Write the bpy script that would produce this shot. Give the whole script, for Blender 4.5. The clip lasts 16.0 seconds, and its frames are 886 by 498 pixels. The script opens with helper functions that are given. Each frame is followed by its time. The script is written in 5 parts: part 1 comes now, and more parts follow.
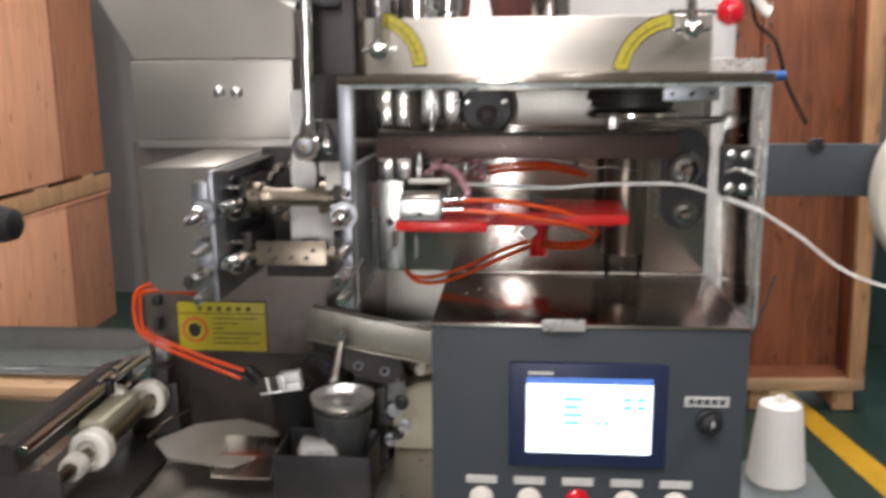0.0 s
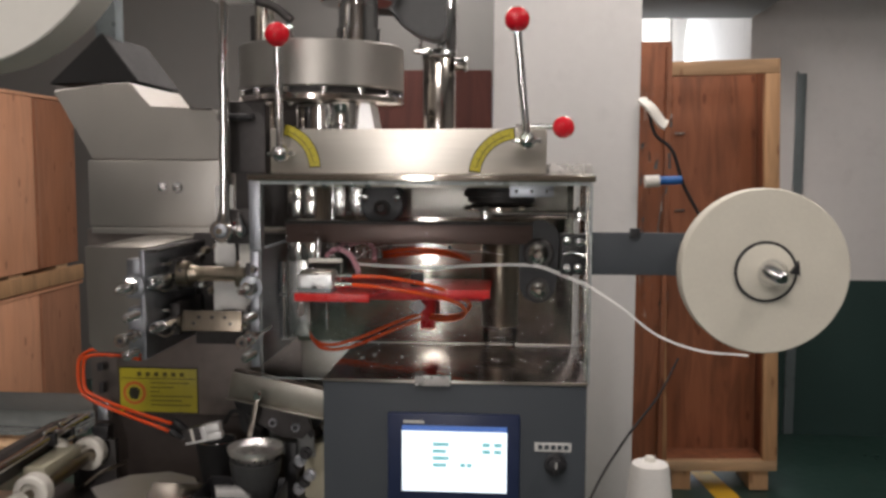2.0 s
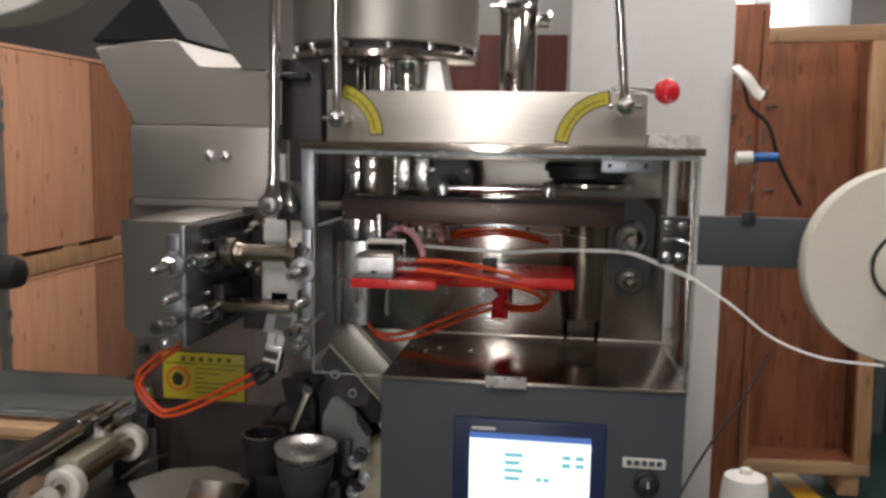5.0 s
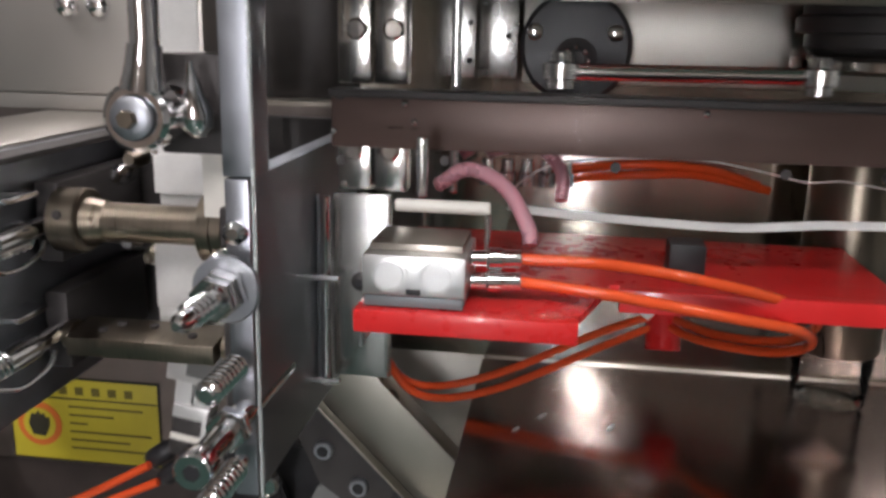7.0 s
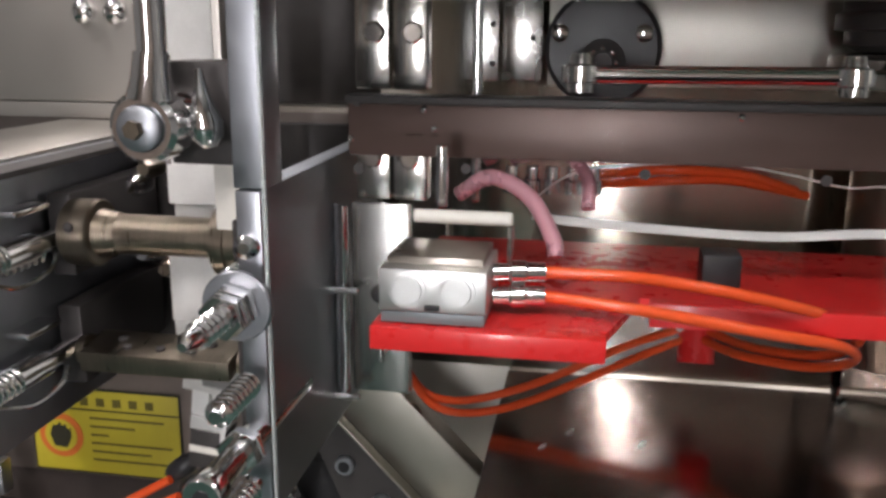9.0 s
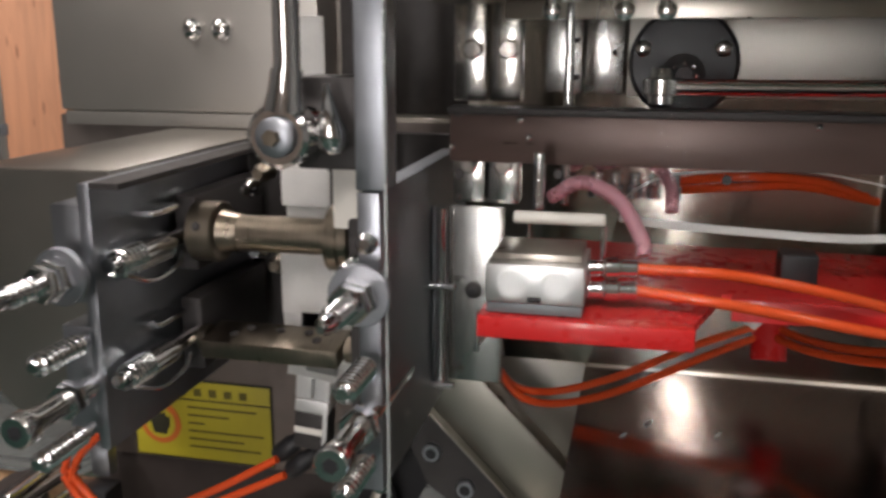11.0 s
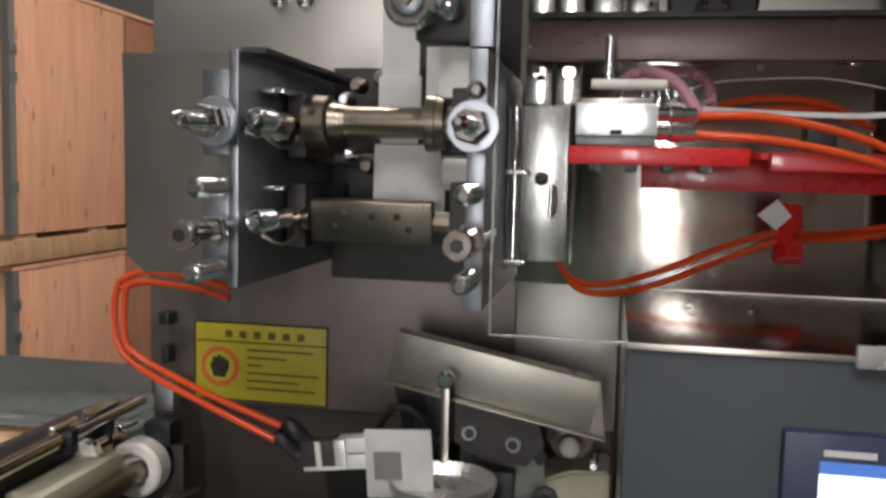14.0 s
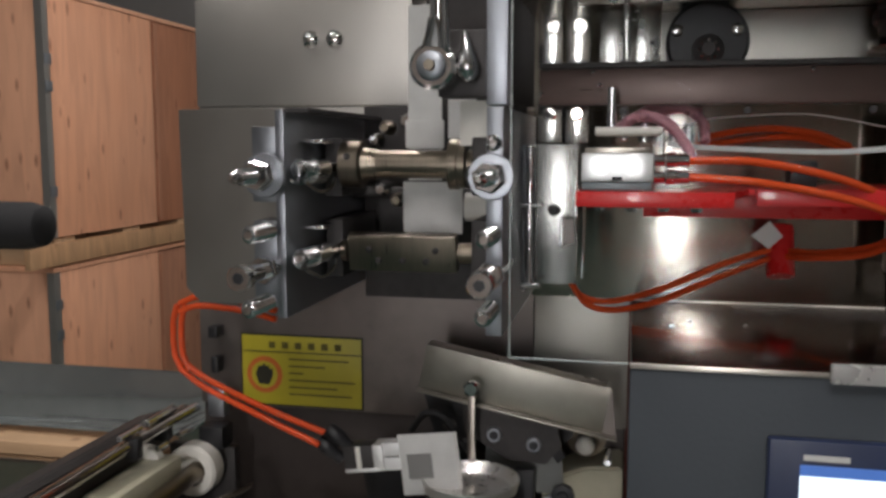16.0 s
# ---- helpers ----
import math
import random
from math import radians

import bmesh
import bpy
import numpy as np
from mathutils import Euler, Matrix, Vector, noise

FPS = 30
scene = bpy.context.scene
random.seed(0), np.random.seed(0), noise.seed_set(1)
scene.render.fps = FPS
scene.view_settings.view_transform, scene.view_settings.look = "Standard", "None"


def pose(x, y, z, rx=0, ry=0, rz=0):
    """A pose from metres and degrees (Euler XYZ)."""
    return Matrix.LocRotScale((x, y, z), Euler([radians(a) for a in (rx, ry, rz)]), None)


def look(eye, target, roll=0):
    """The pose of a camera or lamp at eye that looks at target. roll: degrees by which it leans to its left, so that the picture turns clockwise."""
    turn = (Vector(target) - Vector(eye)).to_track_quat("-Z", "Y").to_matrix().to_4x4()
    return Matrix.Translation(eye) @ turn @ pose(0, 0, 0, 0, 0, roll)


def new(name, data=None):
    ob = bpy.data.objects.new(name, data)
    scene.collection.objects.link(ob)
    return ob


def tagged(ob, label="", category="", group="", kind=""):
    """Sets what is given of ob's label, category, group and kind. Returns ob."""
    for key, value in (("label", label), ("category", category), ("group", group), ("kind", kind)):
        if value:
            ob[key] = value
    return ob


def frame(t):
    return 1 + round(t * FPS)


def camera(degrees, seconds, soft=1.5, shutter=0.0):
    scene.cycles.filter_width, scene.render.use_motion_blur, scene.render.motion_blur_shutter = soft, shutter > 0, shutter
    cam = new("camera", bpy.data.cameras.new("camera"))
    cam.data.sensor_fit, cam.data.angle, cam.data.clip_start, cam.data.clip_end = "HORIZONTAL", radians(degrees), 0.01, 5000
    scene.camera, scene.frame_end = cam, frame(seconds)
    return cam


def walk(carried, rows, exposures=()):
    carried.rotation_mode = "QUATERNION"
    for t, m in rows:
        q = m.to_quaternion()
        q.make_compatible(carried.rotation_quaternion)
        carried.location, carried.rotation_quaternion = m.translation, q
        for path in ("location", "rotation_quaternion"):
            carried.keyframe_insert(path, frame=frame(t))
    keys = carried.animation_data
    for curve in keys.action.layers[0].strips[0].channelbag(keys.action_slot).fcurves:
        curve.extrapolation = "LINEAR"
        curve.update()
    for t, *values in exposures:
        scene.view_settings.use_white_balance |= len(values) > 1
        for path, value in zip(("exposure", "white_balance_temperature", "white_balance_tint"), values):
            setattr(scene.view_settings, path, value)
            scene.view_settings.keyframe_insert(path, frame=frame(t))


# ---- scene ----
# Drawing units: 1 unit = K metres; the floor lies at height F of the drawing.
K, F = 1.39, 0.45
cam = camera(53.5, 16.0, soft=3.0, shutter=0.5)
METRES, EYE, TILT, LEAN, TURN = 1.8 * K, (1.5 - F) * K, 0.0, 0.0, 5.0
ROWS = [
    (0.0, 0.0, 0.0, 0.0, -0.1, -11.76, 0.48),
    (0.5, 0.0533, -0.0475, 0.0003, -1.81, -7.97, 0.21),
    (1.0, 0.101, -0.0944, -0.0012, -1.64, -6.51, -0.78),
    (1.5, 0.098, -0.1193, 0.0, -0.25, -5.23, -0.48),
    (2.0, 0.0794, -0.1309, -0.0014, -0.9, -5.19, -0.2),
    (2.5, 0.0676, -0.143, 0.0, -1.24, -4.69, -0.44),
    (3.0, 0.0583, -0.1543, -0.0008, -1.04, -4.68, -1.04),
    (3.5, 0.0506, -0.1627, -0.0005, -0.47, -4.57, -1.27),
    (4.0, 0.0559, -0.1524, -0.0008, 0.78, -4.73, -1.0),
    (4.5, 0.0709, -0.1163, -0.0019, 2.91, -5.52, -0.9),
    (7.0, 0.0034, 0.3604, -0.0277, 2.99, -14.07, -1.21),
    (7.5, 0.0039, 0.3765, -0.0301, 4.69, -14.96, -0.53),
    (8.0, 0.0059, 0.3749, -0.0295, 4.76, -14.7, -0.37),
    (10.5, -0.0004, 0.3574, -0.025, 5.39, -13.31, -0.75),
    (11.0, -0.0083, 0.3457, -0.0249, 7.92, -13.41, -0.18),
    (11.5, -0.0155, 0.3331, -0.0277, 9.64, -13.79, -0.72),
    (12.0, -0.0259, 0.3214, -0.0385, 9.8, -14.72, -1.33),
    (12.5, -0.0359, 0.3119, -0.0657, 8.27, -13.05, -0.9),
    (13.0, -0.0402, 0.2972, -0.0967, 6.73, -10.31, -0.56),
    (13.5, -0.0442, 0.2819, -0.1085, 5.23, -7.12, -1.58),
    (14.0, -0.0458, 0.271, -0.1148, 5.7, -5.13, -1.45),
    (14.5, -0.0442, 0.2642, -0.1131, 5.87, -4.28, -0.79),
    (15.0, -0.0454, 0.2611, -0.1083, 6.55, -4.38, -0.38),
    (15.5, -0.0462, 0.2532, -0.0998, 7.0, -5.21, -0.15),
    (16.0, -0.0427, 0.2279, -0.0872, 6.98, -6.54, -0.04),
]
walk(cam, [(t, pose(0, 0, EYE, TILT, LEAN, TURN) @ pose(METRES * x, METRES * y, METRES * z, 90 + pitch, roll, yaw)) for t, x, y, z, yaw, pitch, roll in ROWS], exposures=[(0.0, 0.8, 6300, 10), (0.6, 0.53, 6350, 10), (1.0, 0.29, 6450, 11), (1.6, 0.13, 6500, 11), (2.5, -0.05, 6550, 10), (4.7, 0.05, 6450, 10), (7.0, 0.93, 6150, 12), (8.2, 1.17, 6150, 12), (10.3, 0.75, 6400, 11), (11.5, 0.6, 6450, 11), (12.2, 0.9, 6400, 11), (13.0, 0.98, 6300, 9), (14.0, 0.52, 6250, 8), (15.0, 0.25, 6150, 7), (16.0, 0.1, 6200, 8)])


# ---------------------------------------------------------------- light
world = bpy.data.worlds.new("world")
scene.world = world
world.use_nodes = True
wn = world.node_tree.nodes
sky = wn.new("ShaderNodeTexSky")
sky.sky_type, sky.sun_disc = "NISHITA", False
sky.sun_elevation, sky.sun_rotation = radians(35), radians(20)
wn["Background"].inputs[1].default_value = 0.15
world.node_tree.links.new(sky.outputs[0], wn["Background"].inputs[0])
scene.view_settings.exposure = 0.0


def W(x, y, z):
    """Drawing units to metres."""
    return Vector((x * K, y * K, (z - F) * K))


def area_lamp(name, at, sx, sy, watts, colour, aim=None):
    d = bpy.data.lights.new(name, "AREA")
    d.shape, d.size, d.size_y, d.energy, d.color = "RECTANGLE", sx, sy, watts, colour
    ob = new(name, d)
    ob.matrix_world = look(at, aim or (at[0], at[1], at[2] - 1))
    return ob


COOL = (1.0, 0.905, 0.855)
TUBES = [(-0.47, -0.55), (-0.06, -0.75), (0.30, -0.55), (-1.7, 0.9), (1.7, 0.9), (-0.9, 2.9), (0.9, 2.9), (-0.2, 4.6)]
for tx, ty in TUBES:
    area_lamp("tube_light", (tx, ty, 3.10), 0.07, 1.2, 13 if ty < 0 else 23, COOL)
# added light behind the viewer, at an unseen tall window, for streaks on the steel
area_lamp("south_streak_light", (-0.46, -3.50, 1.38), 0.26, 1.6, 36, (1.0, 0.94, 0.92), (-0.46, 0.0, 1.38))
area_lamp("window_light", tuple(W(0.9, 4.75, 1.9)), 1.0, 1.0, 30, (0.92, 0.96, 1.0), tuple(W(0.85, 2.0, 1.2)))


# ---------------------------------------------------------------- materials
def mat(name, colour, rough=0.5, metal=0.0, vary=0.12, scale=(6, 6, 6), fine=60, bump=0.0, rough_vary=0.1,
        trans=0.0, ior=1.45, emit=None, glow=0.0, dirt=0.0, coat=0.0, aniso=0.0):
    """A surface with blotches at a large scale and grain at a fine one; scale stretches the grain."""
    m = bpy.data.materials.new(name)
    m.use_nodes = True
    nt, n = m.node_tree, m.node_tree.nodes
    b = n["Principled BSDF"]
    b.inputs["Metallic"].default_value = metal
    b.inputs["Transmission Weight"].default_value = trans
    b.inputs["IOR"].default_value = ior
    b.inputs["Coat Weight"].default_value = coat
    if aniso:
        # grain runs level, so that highlights spread upright
        tg = n.new("ShaderNodeCombineXYZ")
        tg.inputs[1].default_value, tg.inputs[2].default_value = 0.25, 1.0
        nt.links.new(tg.outputs[0], b.inputs["Tangent"])
        b.inputs["Anisotropic"].default_value = aniso
    co = n.new("ShaderNodeTexCoord")
    mp = n.new("ShaderNodeMapping")
    mp.inputs["Scale"].default_value = scale
    big, small = n.new("ShaderNodeTexNoise"), n.new("ShaderNodeTexNoise")
    big.inputs["Scale"].default_value, big.inputs["Detail"].default_value = 1.0, 4
    small.inputs["Scale"].default_value, small.inputs["Detail"].default_value = fine / 6, 3
    nt.links.new(co.outputs["Object"], mp.inputs[0])
    nt.links.new(mp.outputs[0], big.inputs[0])
    nt.links.new(mp.outputs[0], small.inputs[0])
    mix = n.new("ShaderNodeMix")
    mix.data_type = "FLOAT"
    mix.inputs[0].default_value = 0.45
    nt.links.new(big.outputs[0], mix.inputs[2])
    nt.links.new(small.outputs[0], mix.inputs[3])
    ramp = n.new("ShaderNodeValToRGB")
    lo = [max(0, c * (1 - vary)) for c in colour]
    hi = [min(1, c * (1 + vary)) for c in colour]
    ramp.color_ramp.elements[0].position, ramp.color_ramp.elements[1].position = 0.3, 0.7
    ramp.color_ramp.elements[0].color, ramp.color_ramp.elements[1].color = (*lo, 1), (*hi, 1)
    nt.links.new(mix.outputs[0], ramp.inputs[0])
    out = ramp.outputs[0]
    if dirt:
        st = n.new("ShaderNodeTexNoise")
        st.inputs["Scale"].default_value, st.inputs["Detail"].default_value = 9, 6
        nt.links.new(co.outputs["Object"], st.inputs[0])
        sr = n.new("ShaderNodeMapRange")
        sr.inputs[1].default_value, sr.inputs[2].default_value = 0.58, 0.72
        sr.inputs[4].default_value = dirt
        nt.links.new(st.outputs[0], sr.inputs[0])
        dm = n.new("ShaderNodeMix")
        dm.data_type = "RGBA"
        dm.inputs[7].default_value = (0.06, 0.05, 0.04, 1)
        nt.links.new(sr.outputs[0], dm.inputs[0])
        nt.links.new(out, dm.inputs[6])
        out = dm.outputs[2]
    nt.links.new(out, b.inputs["Base Color"])
    rr = n.new("ShaderNodeMapRange")
    rr.inputs[1].default_value, rr.inputs[2].default_value = 0.3, 0.7
    rr.inputs[3].default_value, rr.inputs[4].default_value = max(0.02, rough - rough_vary), min(1, rough + rough_vary)
    nt.links.new(mix.outputs[0], rr.inputs[0])
    nt.links.new(rr.outputs[0], b.inputs["Roughness"])
    if bump:
        bp = n.new("ShaderNodeBump")
        bp.inputs["Strength"].default_value, bp.inputs["Distance"].default_value = bump, 0.002
        nt.links.new(small.outputs[0], bp.inputs["Height"])
        nt.links.new(bp.outputs[0], b.inputs["Normal"])
    if emit:
        b.inputs["Emission Color"].default_value = (*emit, 1)
        b.inputs["Emission Strength"].default_value = glow
    return m


def plywood(name, colour, grain_axis="z", dark=0.55):
    """Rotary-cut veneer: long wavy grain, knots and blotches."""
    m = bpy.data.materials.new(name)
    m.use_nodes = True
    nt, n = m.node_tree, m.node_tree.nodes
    b = n["Principled BSDF"]
    co, mp = n.new("ShaderNodeTexCoord"), n.new("ShaderNodeMapping")
    mp.inputs["Scale"].default_value = (7, 7, 0.9) if grain_axis == "z" else (0.9, 7, 7)
    nt.links.new(co.outputs["Object"], mp.inputs[0])
    nz = n.new("ShaderNodeTexNoise")
    nz.inputs["Scale"].default_value, nz.inputs["Detail"].default_value, nz.inputs["Distortion"].default_value = 2.5, 7, 1.2
    nt.links.new(mp.outputs[0], nz.inputs[0])
    ramp = n.new("ShaderNodeValToRGB")
    ramp.color_ramp.elements[0].position, ramp.color_ramp.elements[1].position = 0.30, 0.62
    ramp.color_ramp.elements[0].color = (*[c * dark for c in colour], 1)
    ramp.color_ramp.elements[1].color = (*colour, 1)
    nt.links.new(nz.outputs[0], ramp.inputs[0])
    kn = n.new("ShaderNodeTexVoronoi")
    kn.inputs["Scale"].default_value = 4.0
    m2 = n.new("ShaderNodeMapping")
    m2.inputs["Scale"].default_value = (4, 4, 1.4)
    nt.links.new(co.outputs["Object"], m2.inputs[0])
    nt.links.new(m2.outputs[0], kn.inputs[0])
    kr = n.new("ShaderNodeMapRange")
    kr.inputs[1].default_value, kr.inputs[2].default_value = 0.08, 0.19
    kr.inputs[3].default_value, kr.inputs[4].default_value = 0.7, 0.0
    nt.links.new(kn.outputs[0], kr.inputs[0])
    mx = n.new("ShaderNodeMix")
    mx.data_type = "RGBA"
    mx.inputs[7].default_value = (colour[0] * 0.35, colour[1] * 0.25, colour[2] * 0.2, 1)
    nt.links.new(kr.outputs[0], mx.inputs[0])
    nt.links.new(ramp.outputs[0], mx.inputs[6])
    # boards differ in warmth, and blotches drift over each
    oi, bl, am, wm = n.new("ShaderNodeObjectInfo"), n.new("ShaderNodeTexNoise"), n.new("ShaderNodeMath"), n.new("ShaderNodeMix")
    bl.inputs["Scale"].default_value, bl.inputs["Detail"].default_value = 2.2, 3
    nt.links.new(co.outputs["Object"], bl.inputs[0])
    am.operation = "MULTIPLY"
    nt.links.new(oi.outputs["Random"], am.inputs[0])
    nt.links.new(bl.outputs[0], am.inputs[1])
    wm.data_type, wm.blend_type = "RGBA", "MULTIPLY"
    wm.inputs[7].default_value = (0.95, 0.74, 0.56, 1)
    nt.links.new(am.outputs[0], wm.inputs[0])
    nt.links.new(mx.outputs[2], wm.inputs[6])
    nt.links.new(wm.outputs[2], b.inputs["Base Color"])
    b.inputs["Roughness"].default_value = 0.65
    bp = n.new("ShaderNodeBump")
    bp.inputs["Strength"].default_value, bp.inputs["Distance"].default_value = 0.25, 0.003
    nt.links.new(nz.outputs[0], bp.inputs["Height"])
    nt.links.new(bp.outputs[0], b.inputs["Normal"])
    return m


STEEL = mat("brushed_stainless", (0.60, 0.56, 0.50), 0.185, 1, 0.03, (1.5, 1.5, 40), 40, 0.04, 0.03, dirt=0.04, aniso=1.0)
HEADSTEEL = mat("soft_brushed_stainless", (0.66, 0.63, 0.57), 0.40, 1, 0.05, (2, 2, 30), 40, 0.03, 0.04, dirt=0.04, aniso=0.7)
STEEL_H = mat("stainless_sheet", (0.46, 0.425, 0.375), 0.32, 1, 0.10, (5, 5, 3), 30, 0.03, 0.08, dirt=0.12, aniso=0.75)
POLISH = mat("polished_stainless", (0.60, 0.56, 0.52), 0.15, 1, 0.08, (8, 8, 8), 60, 0.0, 0.05)
CHROME = mat("chrome", (0.78, 0.78, 0.78), 0.10, 1, 0.05, (10, 10, 10), 60, 0.0, 0.04)
CASING = mat("satin_stainless", (0.435, 0.42, 0.39), 0.46, 0.85, 0.04, (2, 2, 2), 60, 0.0, 0.05, dirt=0.06, aniso=0.5)
TRAY = mat("dark_polished_tray", (0.34, 0.275, 0.265), 0.18, 1, 0.08, (8, 8, 8), 60, 0.02, 0.05)
ZINC = mat("zinc_plated_steel", (0.36, 0.38, 0.41), 0.40, 1, 0.12, (6, 6, 6), 60, 0.03, 0.08)
BRASSY = mat("nickel_roller", (0.245, 0.21, 0.165), 0.32, 1, 0.15, (40, 4, 4), 60, 0.03, 0.08)
DARKSTEEL = mat("dark_steel", (0.060, 0.056, 0.055), 0.50, 0.45, 0.25, (8, 8, 8), 60, 0.05)
BROWNBAR = mat("oxide_rail", (0.125, 0.082, 0.070), 0.34, 0.35, 0.18, (2, 8, 8), 60, 0.04)
BLACK = mat("black_plastic", (0.018, 0.018, 0.02), 0.42, 0, 0.2, (9, 9, 9), 60, 0.03)
RUBBER = mat("black_rubber", (0.015, 0.015, 0.016), 0.7, 0, 0.2, (9, 9, 9), 60, 0.05)
PANEL = mat("blue_grey_paint", (0.048, 0.057, 0.067), 0.56, 0, 0.06, (4, 4, 4), 260, 0.12, 0.06)
BEZEL = mat("navy_bezel", (0.020, 0.030, 0.075), 0.35, 0, 0.08)
FRAMEPALE = mat("pale_grey_paint", (0.24, 0.25, 0.245), 0.38, 0.3, 0.10, (5, 5, 5), 60, 0.03)
FRAMEGREY = mat("grey_green_paint", (0.17, 0.20, 0.21), 0.34, 0.25, 0.10, (5, 5, 5), 60, 0.04)
ALU = mat("cast_aluminium", (0.84, 0.84, 0.83), 0.40, 0.65, 0.04, (9, 9, 9), 40, 0.0, 0.05)
VALVEM = mat("milled_aluminium", (0.78, 0.78, 0.77), 0.36, 1, 0.06, (9, 9, 9), 60, 0.0, 0.05)
RED = mat("red_enamel", (0.62, 0.022, 0.022), 0.30, 0, 0.06, (7, 7, 7), 60, 0.02, coat=0.3)
BALLRED = mat("red_bakelite", (0.66, 0.012, 0.025), 0.15, 0, 0.04, (9, 9, 9), 60, 0.0, 0.04, coat=0.4)
HOSE = mat("orange_hose", (0.80, 0.10, 0.025), 0.20, 0, 0.08, (9, 9, 9), 60, 0.0, 0.05, trans=0.15)
PINK = mat("pink_hose", (0.74, 0.40, 0.46), 0.28, 0, 0.1, (9, 9, 9), 60, 0.0, 0.08, trans=0.4)
WHITEP = mat("white_nylon", (0.74, 0.72, 0.66), 0.45, 0, 0.06, (9, 9, 9), 60, 0.02)
JAWW = mat("bright_anodised_jaw", (0.86, 0.86, 0.85), 0.4, 0.25, 0.05, (9, 9, 9), 60, 0.0)
PAPER = mat("white_paper_tape", (0.74, 0.73, 0.70), 0.75, 0, 0.05, (9, 9, 9), 90, 0.05)
FILTER = mat("filter_paper", (0.72, 0.72, 0.70), 0.8, 0, 0.10, (40, 40, 40), 120, 0.25, trans=0.1)
REELP = mat("wound_tape", (0.66, 0.63, 0.54), 0.7, 0, 0.05, (14, 14, 14), 60, 0.06, dirt=0.05)
ROLLP = mat("film_roll_paper", (0.70, 0.69, 0.64), 0.7, 0, 0.04, (3, 3, 3), 60, 0.03)
YELLOW = mat("yellow_vinyl", (0.50, 0.43, 0.03), 0.45, 0, 0.06, (9, 9, 9), 60, 0.0)
INK = mat("black_ink", (0.025, 0.024, 0.012), 0.6)
INKPALE = mat("faded_ink", (0.13, 0.11, 0.015), 0.6)
ORANGEINK = mat("orange_ink", (0.62, 0.16, 0.03), 0.5)
PLATETXT = mat("white_legend", (0.62, 0.62, 0.60), 0.5)
PLY = plywood("pale_plywood", (0.74, 0.40, 0.25), "z", 0.84)
PLYDARK = plywood("red_brown_plywood", (0.30, 0.115, 0.055), "z", 0.55)
PLYRED = plywood("dark_red_plywood", (0.115, 0.032, 0.024), "z", 0.6)
PLYDEEP = plywood("darker_plywood", (0.40, 0.19, 0.11), "z", 0.75)
PLATEH = mat("satin_flat_sheet", (0.46, 0.455, 0.435), 0.25, 1, 0.06, (4, 4, 4), 60, 0.0, 0.05, dirt=0.12)
WALLSHEET = mat("lighter_stainless_wall", (0.40, 0.38, 0.34), 0.42, 0.55, 0.12, (5, 5, 5), 40, 0.02, 0.08, dirt=0.2)
REARSHEET = mat("pale_reflection_sheet", (0.52, 0.505, 0.46), 0.42, 0.95, 0.08, (6, 6, 6), 40, 0.0, 0.06, dirt=0.15)
PLATEM = mat("polished_flat_sheet", (0.56, 0.55, 0.52), 0.16, 1, 0.05, (3, 3, 3), 60, 0.0, 0.03, dirt=0.10)
TROUGH = mat("glossy_grey_enamel", (0.52, 0.55, 0.54), 0.13, 0.85, 0.12, (5, 5, 5), 60, 0.02, dirt=0.1)
EDGE = mat("cut_acrylic_edge", (0.50, 0.56, 0.55), 0.25, 0, 0.05, trans=0.3)
ARMGREY = mat("dark_cast_iron_paint", (0.075, 0.077, 0.078), 0.4, 0.2, 0.12, (6, 6, 6), 60, 0.05)
PINE = plywood("pine_batten", (0.52, 0.33, 0.18), "z", 0.65)
PINEH = plywood("pine_runner", (0.50, 0.34, 0.20), "x", 0.65)
WALLW = mat("white_wall_paint", (0.72, 0.71, 0.70), 0.85, 0, 0.035, (1.5, 1.5, 1.5), 90, 0.08, dirt=0.06)
WALLG = mat("grey_wall_paint", (0.23, 0.228, 0.222), 0.85, 0, 0.04, (1.5, 1.5, 1.5), 60, 0.05)
WALLB = mat("wall_reflection_brown", (0.42, 0.345, 0.30), 0.85, 0, 0.08, (1.5, 1.5, 1.5), 60, 0.05)
CEIL = mat("ceiling_paint", (0.60, 0.60, 0.59), 0.9, 0, 0.03, (1.5, 1.5, 1.5), 60, 0.04)
DADO = mat("dark_green_dado", (0.022, 0.050, 0.045), 0.55, 0, 0.12, (2, 2, 2), 60, 0.04)
FLOORG = mat("green_epoxy_floor", (0.020, 0.047, 0.039), 0.35, 0, 0.15, (2, 2, 2), 60, 0.05, dirt=0.25)
LINEY = mat("yellow_floor_paint", (0.62, 0.36, 0.02), 0.5, 0, 0.1, (4, 4, 4), 60, 0.03, dirt=0.2)
GLOW = mat("tube_glass", (0.9, 0.9, 0.9), 0.4, emit=(1.0, 0.97, 0.92), glow=6)
DAY = mat("daylight_pane", (0.9, 0.9, 0.9), 0.5, emit=(1.0, 0.97, 0.93), glow=1.5)
SCREEN = mat("lcd_white", (0.5, 0.5, 0.5), 0.3, emit=(0.78, 0.90, 1.0), glow=1.15)
SCRHEAD = mat("lcd_blue", (0.05, 0.1, 0.3), 0.3, emit=(0.10, 0.22, 0.62), glow=0.5)
SCRTXT = mat("lcd_teal", (0.1, 0.3, 0.3), 0.3, emit=(0.22, 0.55, 0.58), glow=0.7)
BLUEP = mat("blue_plastic", (0.02, 0.12, 0.38), 0.35)
